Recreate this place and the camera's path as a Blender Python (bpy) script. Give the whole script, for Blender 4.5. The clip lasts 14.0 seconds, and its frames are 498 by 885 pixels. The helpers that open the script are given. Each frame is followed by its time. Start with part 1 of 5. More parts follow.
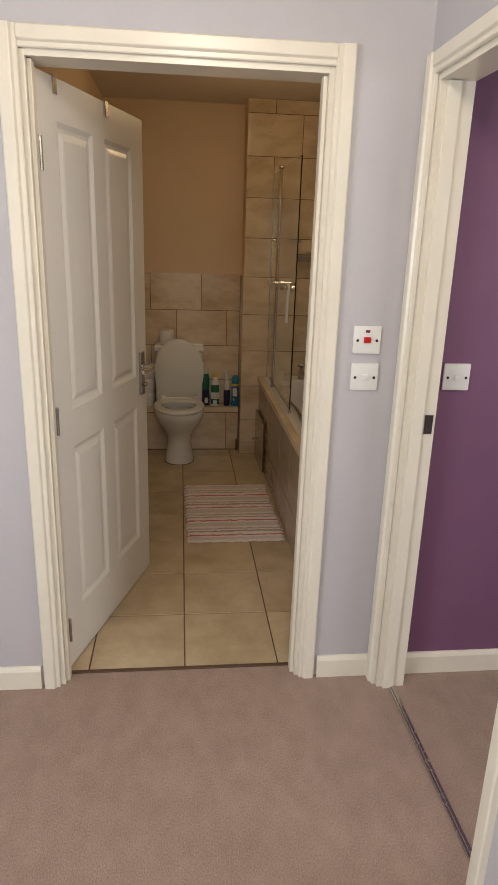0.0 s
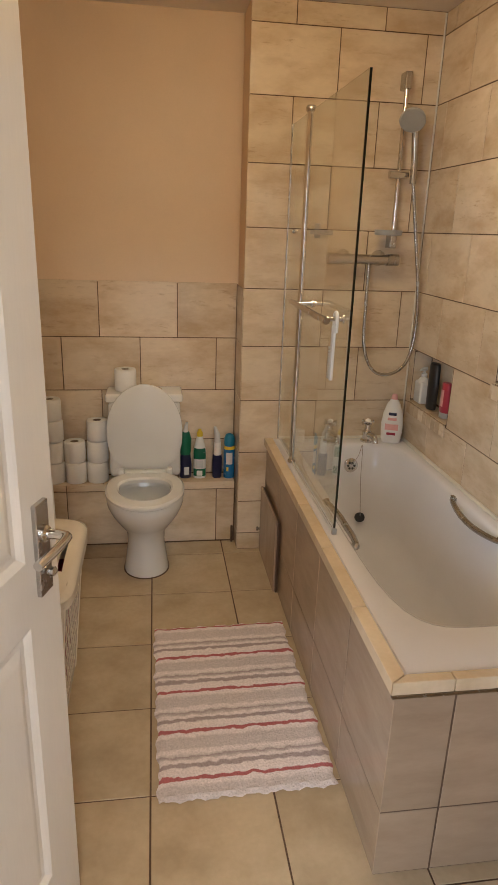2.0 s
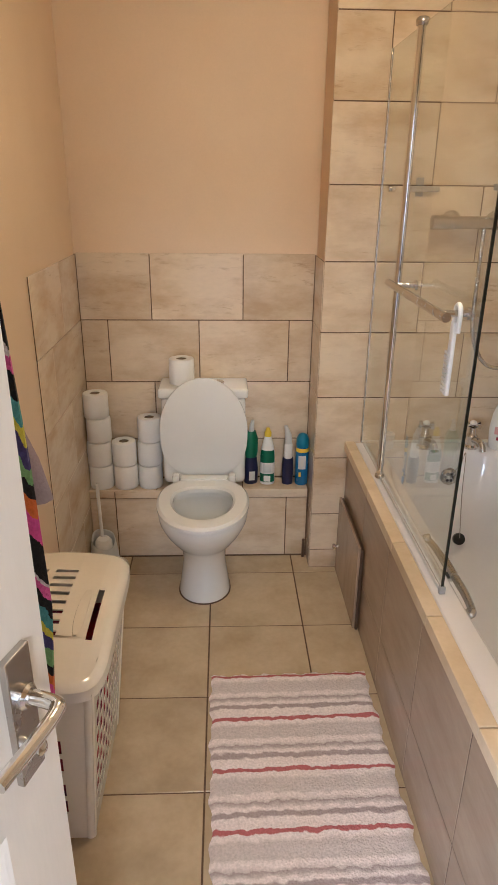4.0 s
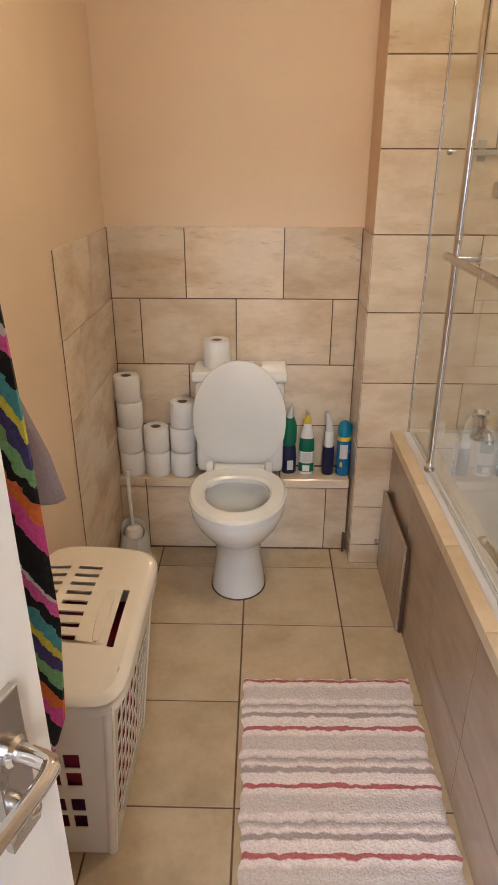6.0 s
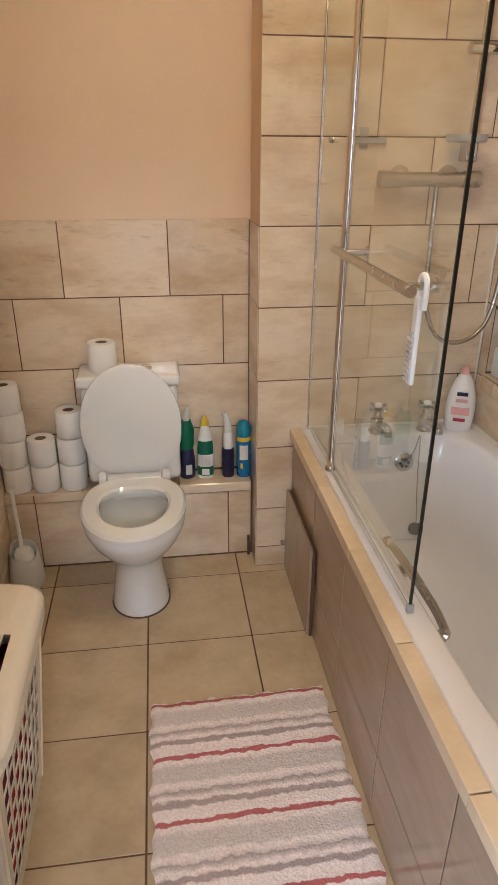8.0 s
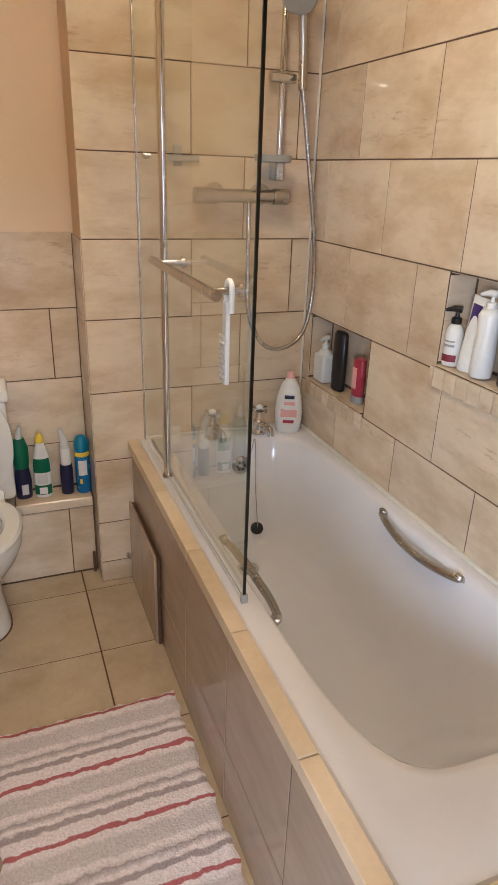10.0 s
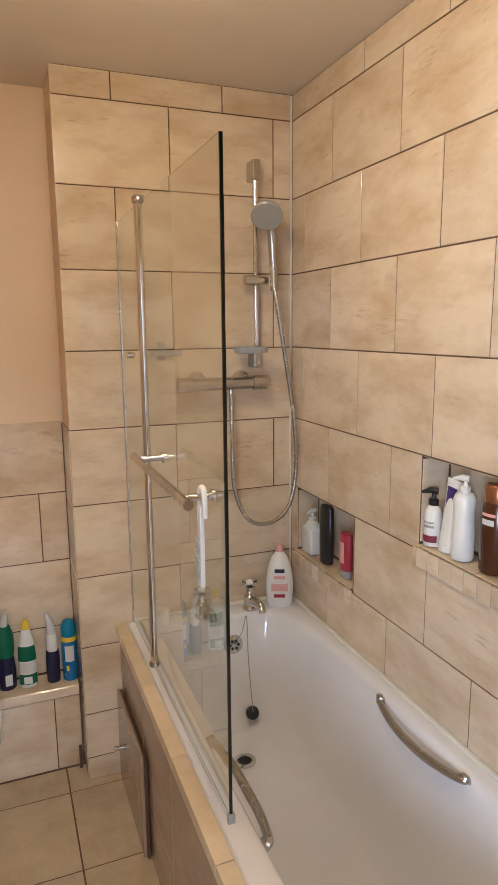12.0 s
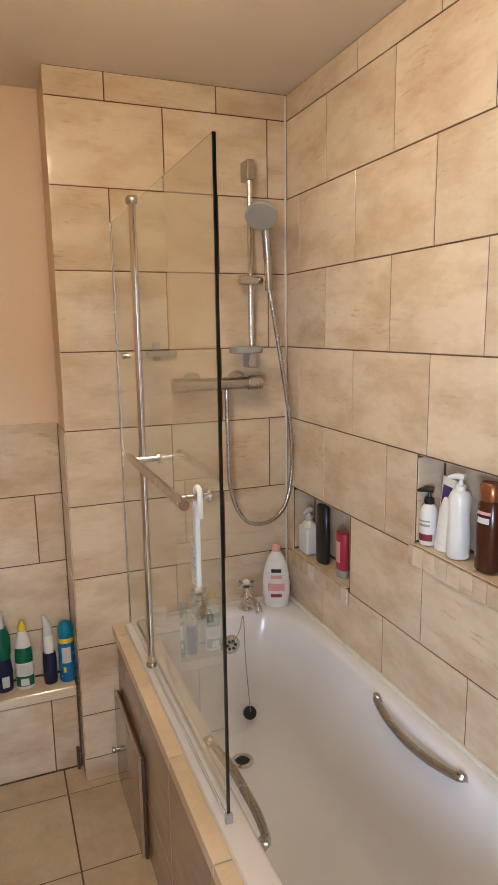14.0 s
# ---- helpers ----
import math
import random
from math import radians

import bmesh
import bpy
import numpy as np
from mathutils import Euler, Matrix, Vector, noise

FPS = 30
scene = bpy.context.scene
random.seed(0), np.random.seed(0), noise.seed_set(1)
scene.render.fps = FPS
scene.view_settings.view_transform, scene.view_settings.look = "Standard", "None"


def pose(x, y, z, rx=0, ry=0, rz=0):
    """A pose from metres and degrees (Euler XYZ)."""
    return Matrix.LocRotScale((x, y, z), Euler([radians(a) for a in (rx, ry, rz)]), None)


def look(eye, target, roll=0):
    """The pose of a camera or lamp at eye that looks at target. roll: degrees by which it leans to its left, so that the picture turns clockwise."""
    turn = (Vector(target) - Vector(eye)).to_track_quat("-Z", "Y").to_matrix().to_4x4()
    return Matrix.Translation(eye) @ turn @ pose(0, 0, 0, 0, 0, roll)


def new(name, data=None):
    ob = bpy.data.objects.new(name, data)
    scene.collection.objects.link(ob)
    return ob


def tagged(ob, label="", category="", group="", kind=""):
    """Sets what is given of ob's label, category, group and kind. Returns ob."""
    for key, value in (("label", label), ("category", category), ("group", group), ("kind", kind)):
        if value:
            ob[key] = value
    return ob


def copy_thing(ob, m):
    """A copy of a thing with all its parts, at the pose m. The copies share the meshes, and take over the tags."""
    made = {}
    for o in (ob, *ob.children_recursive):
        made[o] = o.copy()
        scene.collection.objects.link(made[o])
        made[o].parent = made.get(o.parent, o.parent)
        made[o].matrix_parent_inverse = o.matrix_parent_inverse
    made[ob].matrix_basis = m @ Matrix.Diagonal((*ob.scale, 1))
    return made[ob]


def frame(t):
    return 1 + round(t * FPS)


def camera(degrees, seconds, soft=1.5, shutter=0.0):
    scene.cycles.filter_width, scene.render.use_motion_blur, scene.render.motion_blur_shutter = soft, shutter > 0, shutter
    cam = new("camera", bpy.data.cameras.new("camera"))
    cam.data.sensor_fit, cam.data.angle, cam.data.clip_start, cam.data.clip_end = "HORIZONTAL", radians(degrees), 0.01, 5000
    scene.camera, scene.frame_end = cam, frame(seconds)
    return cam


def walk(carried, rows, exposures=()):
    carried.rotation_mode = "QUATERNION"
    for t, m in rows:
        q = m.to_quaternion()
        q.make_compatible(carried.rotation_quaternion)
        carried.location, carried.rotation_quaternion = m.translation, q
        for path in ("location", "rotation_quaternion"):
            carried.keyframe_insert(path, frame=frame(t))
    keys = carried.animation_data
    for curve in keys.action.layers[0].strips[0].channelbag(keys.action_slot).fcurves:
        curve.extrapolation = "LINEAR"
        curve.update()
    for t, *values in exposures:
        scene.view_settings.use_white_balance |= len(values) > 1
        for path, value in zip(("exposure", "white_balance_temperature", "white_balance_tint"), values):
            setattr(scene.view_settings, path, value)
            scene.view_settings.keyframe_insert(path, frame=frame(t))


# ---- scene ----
# camera
cam = camera(42.4, 14.0)
PATH = [
    (0, (0.346, -0.113, 1.491), (0.557, 1.783, 0.892), 1.8),
    (0.3, (0.401, 0.175, 1.499), (0.5, 2.092, 0.937), 1.9),
    (0.5, (0.403, 0.356, 1.503), (0.419, 2.262, 0.897), 1.6),
    (0.8, (0.373, 0.618, 1.498), (0.456, 2.536, 0.938), 1.7),
    (1, (0.368, 0.784, 1.488), (0.528, 2.677, 0.863), 1.0),
    (1.5, (0.385, 1.178, 1.498), (0.553, 3.071, 0.873), 0.6),
    (2, (0.391, 1.518, 1.5), (0.674, 3.395, 0.871), 1.9),
    (2.2, (0.381, 1.621, 1.512), (0.806, 3.47, 0.878), 1.4),
    (2.5, (0.385, 1.747, 1.493), (0.913, 3.561, 0.838), 0.7),
    (3, (0.414, 1.902, 1.488), (0.839, 3.735, 0.809), 0.4),
    (3.5, (0.427, 1.985, 1.517), (0.622, 3.837, 0.788), 0.6),
    (4, (0.417, 2.021, 1.515), (0.493, 3.873, 0.763), 0.6),
    (4.1, (0.416, 2.022, 1.507), (0.463, 3.877, 0.76), 0.6),
    (4.2, (0.407, 2.028, 1.512), (0.432, 3.882, 0.763), 0.3),
    (6.3, (0.419, 2.235, 1.475), (0.379, 4.065, 0.668), 0.1),
    (6.5, (0.415, 2.288, 1.482), (0.404, 4.128, 0.698), -0.2),
    (7, (0.397, 2.347, 1.474), (0.454, 4.177, 0.67), -0.1),
    (7.5, (0.425, 2.324, 1.477), (0.509, 4.158, 0.682), 0.3),
    (8, (0.458, 2.294, 1.478), (0.708, 4.094, 0.644), 0.3),
    (8.5, (0.486, 2.263, 1.47), (0.91, 4.018, 0.61), 0.4),
    (9, (0.516, 2.247, 1.464), (1.068, 3.944, 0.56), 0.8),
    (9.2, (0.478, 2.228, 1.436), (1.112, 3.9, 0.54), 1.7),
    (11.3, (0.571, 2.24, 1.554), (1.284, 4.053, 1.102), 0.4),
    (11.5, (0.566, 2.238, 1.564), (1.283, 4.059, 1.151), 0.2),
    (12, (0.569, 2.235, 1.579), (1.285, 4.069, 1.227), -0.5),
    (12.5, (0.571, 2.234, 1.578), (1.292, 4.07, 1.246), -0.5),
    (13, (0.565, 2.232, 1.582), (1.282, 4.068, 1.241), -0.6),
    (13.5, (0.572, 2.233, 1.576), (1.288, 4.071, 1.242), -0.9),
    (14, (0.571, 2.233, 1.578), (1.297, 4.063, 1.227), -0.8),
]
EXPOSURES = [(0.0, -0.3, 7000, 10), (0.8, -0.15, 7200, 10), (1.5, 0.4, 6900, 10), (2.1, 1.0, 6100, 10), (2.7, 1.2, 5650, 10), (3.4, 1.37, 5450, 10), (6.5, 1.5, 5430, 10), (9.2, 1.38, 5400, 10), (11.3, 1.34, 5450, 10), (14.0, 1.34, 5450, 10)]
walk(cam, [(t, look(eye, target, roll)) for t, eye, target, roll in PATH], EXPOSURES)

# ---- world, lights ----
world = bpy.data.worlds.new("world")
scene.world = world
world.use_nodes = True
wn = world.node_tree
sky = wn.nodes.new("ShaderNodeTexSky")
sky.sky_type, sky.sun_disc, sky.sun_elevation, sky.sun_rotation = "NISHITA", False, radians(35), radians(200)
wn.links.new(sky.outputs[0], wn.nodes["Background"].inputs[0])
wn.nodes["Background"].inputs[1].default_value = 0.1


def area(name, m, w, h, power, colour):
    d = bpy.data.lights.new(name, "AREA")
    d.shape, d.size, d.size_y, d.energy, d.color = "RECTANGLE", w, h, power, colour
    ob = new(name, d)
    ob.matrix_world = m
    return ob


# daylight through the bedroom window and the window of the purple room, and the two ceiling lamps
area("window_light", look((-1.57, -0.35, 1.45), (1.0, 0.6, 1.1)), 1.4, 1.2, 56, (0.80, 0.90, 1.0))
area("window_light_south", look((0.55, -1.97, 1.5), (0.3, 1.8, 1.2)), 0.8, 1.0, 7, (0.82, 0.91, 1.0))
area("purple_room_light", look((2.95, 0.4, 1.5), (1.5, 0.9, 1.0)), 1.1, 1.1, 26, (0.9, 0.92, 1.0))
bulb = bpy.data.lights.new("ceiling_bulb", "POINT")
bulb.energy, bulb.color, bulb.shadow_soft_size = 4.5, (1.0, 0.71, 0.365), 0.07
bulb_ob = new("ceiling_bulb", bulb)
bulb_ob.location = (0.76, 3.36, 2.19)
bulb_2 = bpy.data.lights.new("bedroom_bulb", "POINT")
bulb_2.energy, bulb_2.color, bulb_2.shadow_soft_size = 36, (1.0, 0.93, 0.83), 0.12
bulb_2_ob = new("bedroom_bulb", bulb_2)
bulb_2_ob.location = (0.45, 0.25, 2.29)


# ---- materials ----
def material(name, colour, rough=0.5, metal=0.0, second=None, scale=6.0, stretch=(1, 1, 1), fine=0.06, bump=0.0, bump_scale=80.0,
             coat=0.0, vary=0.0, contrast=(0.35, 0.7), obj=False, specks=None, detail=6):
    m = bpy.data.materials.new(name)
    m.use_nodes = True
    nt = m.node_tree
    b = nt.nodes["Principled BSDF"]
    b.inputs["Roughness"].default_value, b.inputs["Metallic"].default_value = rough, metal
    b.inputs["Coat Weight"].default_value = coat
    tc = nt.nodes.new("ShaderNodeTexCoord")
    geo = nt.nodes.new("ShaderNodeNewGeometry")
    src = tc.outputs["Object"] if obj else geo.outputs["Position"]
    info = nt.nodes.new("ShaderNodeObjectInfo")
    vec = nt.nodes.new("ShaderNodeVectorMath")
    vec.operation = "MULTIPLY_ADD"
    vec.inputs[1].default_value = stretch
    nt.links.new(src, vec.inputs[0])
    if obj:
        off = nt.nodes.new("ShaderNodeVectorMath")
        off.operation = "SCALE"
        off.inputs[0].default_value = (13.0, 7.0, 5.0)
        nt.links.new(info.outputs["Random"], off.inputs["Scale"])
        nt.links.new(off.outputs[0], vec.inputs[2])
    else:
        vec.inputs[2].default_value = (0, 0, 0)
    n1 = nt.nodes.new("ShaderNodeTexNoise")
    n1.inputs["Scale"].default_value, n1.inputs["Detail"].default_value, n1.inputs["Roughness"].default_value = scale, detail, 0.6
    nt.links.new(vec.outputs[0], n1.inputs["Vector"])
    ramp = nt.nodes.new("ShaderNodeMapRange")
    ramp.inputs["From Min"].default_value, ramp.inputs["From Max"].default_value = contrast
    nt.links.new(n1.outputs["Fac"], ramp.inputs["Value"])
    mix = nt.nodes.new("ShaderNodeMix")
    mix.data_type = "RGBA"
    mix.inputs["A"].default_value = (*colour, 1)
    mix.inputs["B"].default_value = (*(second or tuple(c * 0.92 for c in colour)), 1)
    nt.links.new(ramp.outputs[0], mix.inputs["Factor"])
    n2 = nt.nodes.new("ShaderNodeTexNoise")
    n2.inputs["Scale"].default_value, n2.inputs["Detail"].default_value = bump_scale, 3
    nt.links.new(vec.outputs[0], n2.inputs["Vector"])
    val = nt.nodes.new("ShaderNodeMapRange")
    val.inputs["To Min"].default_value, val.inputs["To Max"].default_value = 1 - fine, 1 + fine
    nt.links.new(n2.outputs["Fac"], val.inputs["Value"])
    value = val.outputs[0]
    if vary:
        rnd = nt.nodes.new("ShaderNodeMapRange")
        rnd.inputs["To Min"].default_value, rnd.inputs["To Max"].default_value = 1 - vary, 1 + vary
        nt.links.new(info.outputs["Random"], rnd.inputs["Value"])
        mul = nt.nodes.new("ShaderNodeMath")
        mul.operation = "MULTIPLY"
        nt.links.new(value, mul.inputs[0])
        nt.links.new(rnd.outputs[0], mul.inputs[1])
        value = mul.outputs[0]
    hsv = nt.nodes.new("ShaderNodeHueSaturation")
    nt.links.new(value, hsv.inputs["Value"])
    colour_out = mix.outputs["Result"]
    if specks:
        # short broken veins and pits, gathered in patches
        gate = None
        for sc, st, lo, hi in ((3.0, (0.8, 1.6, 1.0), 0.47, 0.62), (15.0, (0.9, 2.0, 1.0), 0.55, 0.76)):
            sv = nt.nodes.new("ShaderNodeVectorMath")
            sv.operation = "MULTIPLY"
            sv.inputs[1].default_value = st
            nt.links.new(vec.outputs[0], sv.inputs[0])
            sn = nt.nodes.new("ShaderNodeTexNoise")
            sn.inputs["Scale"].default_value, sn.inputs["Detail"].default_value, sn.inputs["Roughness"].default_value = sc, 8, 0.72
            nt.links.new(sv.outputs[0], sn.inputs["Vector"])
            sm = nt.nodes.new("ShaderNodeMapRange")
            sm.inputs["From Min"].default_value, sm.inputs["From Max"].default_value = lo, hi
            nt.links.new(sn.outputs["Fac"], sm.inputs["Value"])
            if gate is None:
                gate = sm.outputs[0]
            else:
                gm = nt.nodes.new("ShaderNodeMath")
                gm.operation = "MULTIPLY"
                nt.links.new(gate, gm.inputs[0])
                nt.links.new(sm.outputs[0], gm.inputs[1])
                gate = gm.outputs[0]
        smix = nt.nodes.new("ShaderNodeMix")
        smix.data_type = "RGBA"
        smix.inputs["B"].default_value = (*specks, 1)
        nt.links.new(gate, smix.inputs["Factor"])
        nt.links.new(colour_out, smix.inputs["A"])
        colour_out = smix.outputs["Result"]
    nt.links.new(colour_out, hsv.inputs["Color"])
    nt.links.new(hsv.outputs[0], b.inputs["Base Color"])
    if bump:
        bp = nt.nodes.new("ShaderNodeBump")
        bp.inputs["Strength"].default_value, bp.inputs["Distance"].default_value = bump, 0.002
        nt.links.new(n2.outputs["Fac"], bp.inputs["Height"])
        nt.links.new(bp.outputs[0], b.inputs["Normal"])
    rr = nt.nodes.new("ShaderNodeMapRange")
    rr.inputs["To Min"].default_value, rr.inputs["To Max"].default_value = max(rough - 0.06, 0.02), min(rough + 0.06, 1)
    nt.links.new(n1.outputs["Fac"], rr.inputs["Value"])
    nt.links.new(rr.outputs[0], b.inputs["Roughness"])
    return m


WALL_TILE = material("wall_tile", (0.70, 0.58, 0.43), 0.13, second=(0.53, 0.39, 0.25), scale=4.6, stretch=(0.9, 1.9, 1), fine=0.06, bump=0.04,
                     bump_scale=38, vary=0.05, contrast=(0.42, 0.70), obj=True, specks=(0.33, 0.215, 0.125), detail=5)
FLOOR_TILE = material("floor_tile", (0.57, 0.455, 0.305), 0.22, second=(0.44, 0.34, 0.215), scale=5.5, fine=0.08, bump=0.06, bump_scale=60, vary=0.06, obj=True)
LEDGE_TILE = material("ledge_tile", (0.73, 0.59, 0.41), 0.22, second=(0.60, 0.46, 0.29), scale=6, fine=0.06, vary=0.06, obj=True)
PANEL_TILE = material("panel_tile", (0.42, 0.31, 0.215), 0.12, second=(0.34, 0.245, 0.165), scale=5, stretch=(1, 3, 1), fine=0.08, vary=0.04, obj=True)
GROUT = material("grout", (0.09, 0.05, 0.028), 0.9, second=(0.165, 0.10, 0.058), scale=14, bump=0.3)
PEACH = material("peach_paint", (0.73, 0.565, 0.395), 0.62, second=(0.69, 0.525, 0.36), scale=2.0, fine=0.03, bump=0.12, bump_scale=160)
LILAC = material("lilac_paint", (0.52, 0.50, 0.525), 0.6, second=(0.49, 0.47, 0.495), scale=2.0, fine=0.03, bump=0.12, bump_scale=160)
PURPLE = material("purple_paint", (0.20, 0.088, 0.165), 0.6, second=(0.18, 0.078, 0.150), scale=2.5, fine=0.03, bump=0.1, bump_scale=160)
CEILING = material("ceiling_paint", (0.74, 0.66, 0.57), 0.75, second=(0.70, 0.62, 0.53), scale=3, fine=0.03, bump=0.15, bump_scale=120)
GLOSS = material("white_gloss_paint", (0.80, 0.75, 0.64), 0.30, second=(0.77, 0.71, 0.60), scale=5, fine=0.02, bump=0.05, bump_scale=50)
DOOR = material("door_paint", (0.79, 0.76, 0.70), 0.38, second=(0.76, 0.73, 0.66), scale=4, fine=0.03, bump=0.14, stretch=(1, 1, 0.12), bump_scale=170)
CARPET = material("carpet", (0.37, 0.265, 0.215), 0.97, second=(0.29, 0.205, 0.165), scale=14, stretch=(1, 0.6, 1), fine=0.45, bump=0.9, bump_scale=260, contrast=(0.3, 0.75))
PORCELAIN = material("porcelain", (0.80, 0.79, 0.75), 0.08, second=(0.77, 0.76, 0.72), scale=3, fine=0.01, coat=0.3)
BATH_WHITE = material("bath_acrylic", (0.78, 0.765, 0.78), 0.08, second=(0.75, 0.735, 0.75), scale=3, fine=0.015, coat=0.3)
PLASTIC_WHITE = material("white_plastic", (0.80, 0.79, 0.76), 0.3, fine=0.02)
PLASTIC_CREAM = material("cream_plastic", (0.79, 0.73, 0.63), 0.17, second=(0.76, 0.70, 0.60), fine=0.03)
PLASTIC_FROST = material("frosted_plastic", (0.66, 0.66, 0.64), 0.35, fine=0.04)
CHROME = material("chrome", (0.70, 0.69, 0.67), 0.09, 1.0, scale=20, fine=0.02)
STEEL = material("brushed_steel", (0.50, 0.48, 0.45), 0.26, 1.0, scale=40, fine=0.06)
GREY_PLASTIC = material("grey_plastic", (0.34, 0.34, 0.33), 0.35, fine=0.05)
DARK = material("dark_rubber", (0.015, 0.015, 0.015), 0.5, fine=0.05)
EDGE_DARK = material("glass_edge", (0.006, 0.010, 0.008), 0.12, fine=0.02)
PAPER = material("tissue_paper", (0.82, 0.80, 0.76), 0.95, fine=0.04, bump=0.5, bump_scale=220)
CARD = material("cardboard", (0.22, 0.16, 0.11), 0.9)
WOOD = material("dark_wood", (0.10, 0.055, 0.03), 0.7, fine=0.2)
GREEN = material("green_plastic", (0.005, 0.13, 0.065), 0.3)
NAVY = material("navy_plastic", (0.012, 0.014, 0.055), 0.3)
BLUE = material("blue_plastic", (0.02, 0.17, 0.40), 0.28)
TEAL = material("teal_plastic", (0.01, 0.20, 0.34), 0.3)
YELLOW = material("yellow_plastic", (0.75, 0.55, 0.03), 0.35)
BLACK = material("black_plastic", (0.012, 0.012, 0.014), 0.3)
RED = material("red_plastic", (0.34, 0.025, 0.05), 0.3)
PINK = material("pink_print", (0.72, 0.38, 0.36), 0.35)
AMBER = material("amber_plastic", (0.065, 0.020, 0.008), 0.2)
COPPER = material("copper_cap", (0.34, 0.13, 0.05), 0.25, 0.6)
PURPLE_PL = material("purple_plastic", (0.05, 0.025, 0.16), 0.3)
MAROON = material("maroon_print", (0.20, 0.02, 0.04), 0.5)
CLOTH_RED = material("red_cloth", (0.30, 0.015, 0.02), 0.9, second=(0.03, 0.03, 0.08), scale=9)
CLOTH_RED.node_tree.nodes["Principled BSDF"].inputs["Specular IOR Level"].default_value = 0.05
CLOTH_GREY = material("grey_cloth", (0.42, 0.35, 0.35), 0.95, fine=0.15, bump=0.6, bump_scale=200)
SEALANT = material("sealant", (0.72, 0.68, 0.60), 0.5)
RED_SW = material("red_rocker", (0.55, 0.01, 0.015), 0.3)


def glass_material():
    m = bpy.data.materials.new("clear_glass")
    m.use_nodes = True
    b = m.node_tree.nodes["Principled BSDF"]
    b.inputs["Base Color"].default_value = (0.93, 0.97, 0.95, 1)
    b.inputs["Roughness"].default_value = 0.0
    b.inputs["Transmission Weight"].default_value = 1.0
    b.inputs["IOR"].default_value = 1.45
    return m


GLASS = glass_material()


def lamp_material():
    m = bpy.data.materials.new("lamp_diffuser")
    m.use_nodes = True
    b = m.node_tree.nodes["Principled BSDF"]
    b.inputs["Base Color"].default_value = (0.85, 0.8, 0.7, 1)
    b.inputs["Emission Color"].default_value = (1.0, 0.80, 0.52, 1)
    b.inputs["Emission Strength"].default_value = 9.0
    return m


LAMP = lamp_material()


def ramp_material(name, stops, axis, length, wobble, rough=0.95, across=0.0, bump=0.8):
    """Woven cloth whose colour runs in stripes along one object axis."""
    m = bpy.data.materials.new(name)
    m.use_nodes = True
    nt = m.node_tree
    b = nt.nodes["Principled BSDF"]
    b.inputs["Roughness"].default_value = rough
    tc = nt.nodes.new("ShaderNodeTexCoord")
    sep = nt.nodes.new("ShaderNodeSeparateXYZ")
    nt.links.new(tc.outputs["Object"], sep.inputs[0])
    ns = nt.nodes.new("ShaderNodeTexNoise")
    ns.inputs["Scale"].default_value, ns.inputs["Detail"].default_value = 34, 6
    nt.links.new(tc.outputs["Object"], ns.inputs["Vector"])
    w = nt.nodes.new("ShaderNodeMath")
    w.operation = "MULTIPLY_ADD"
    w.inputs[1].default_value = wobble
    nt.links.new(ns.outputs["Fac"], w.inputs[0])
    nt.links.new(sep.outputs[axis], w.inputs[2])
    tilt = nt.nodes.new("ShaderNodeMath")
    tilt.operation = "MULTIPLY_ADD"
    tilt.inputs[1].default_value = across
    nt.links.new(sep.outputs["X"], tilt.inputs[0])
    nt.links.new(w.outputs[0], tilt.inputs[2])
    f = nt.nodes.new("ShaderNodeMath")
    f.operation = "MULTIPLY"
    f.inputs[1].default_value = 1 / length
    nt.links.new(tilt.outputs[0], f.inputs[0])
    fr = nt.nodes.new("ShaderNodeMath")
    fr.operation = "FRACT"
    nt.links.new(f.outputs[0], fr.inputs[0])
    r = nt.nodes.new("ShaderNodeValToRGB")
    r.color_ramp.interpolation = "CONSTANT" if across else "LINEAR"
    while len(r.color_ramp.elements) < len(stops):
        r.color_ramp.elements.new(0.5)
    for e, (p, c) in zip(r.color_ramp.elements, stops):
        e.position, e.color = p, (*c, 1)
    nt.links.new(fr.outputs[0], r.inputs[0])
    n2 = nt.nodes.new("ShaderNodeTexNoise")
    n2.inputs["Scale"].default_value, n2.inputs["Detail"].default_value = 160, 2
    nt.links.new(tc.outputs["Object"], n2.inputs["Vector"])
    vr = nt.nodes.new("ShaderNodeMapRange")
    vr.inputs["To Min"].default_value, vr.inputs["To Max"].default_value = 0.72, 1.25
    nt.links.new(n2.outputs["Fac"], vr.inputs["Value"])
    hsv = nt.nodes.new("ShaderNodeHueSaturation")
    nt.links.new(r.outputs[0], hsv.inputs["Color"])
    nt.links.new(vr.outputs[0], hsv.inputs["Value"])
    nt.links.new(hsv.outputs[0], b.inputs["Base Color"])
    bp = nt.nodes.new("ShaderNodeBump")
    bp.inputs["Strength"].default_value, bp.inputs["Distance"].default_value = bump, 0.004
    nt.links.new(n2.outputs["Fac"], bp.inputs["Height"])
    nt.links.new(bp.outputs[0], b.inputs["Normal"])
    return m


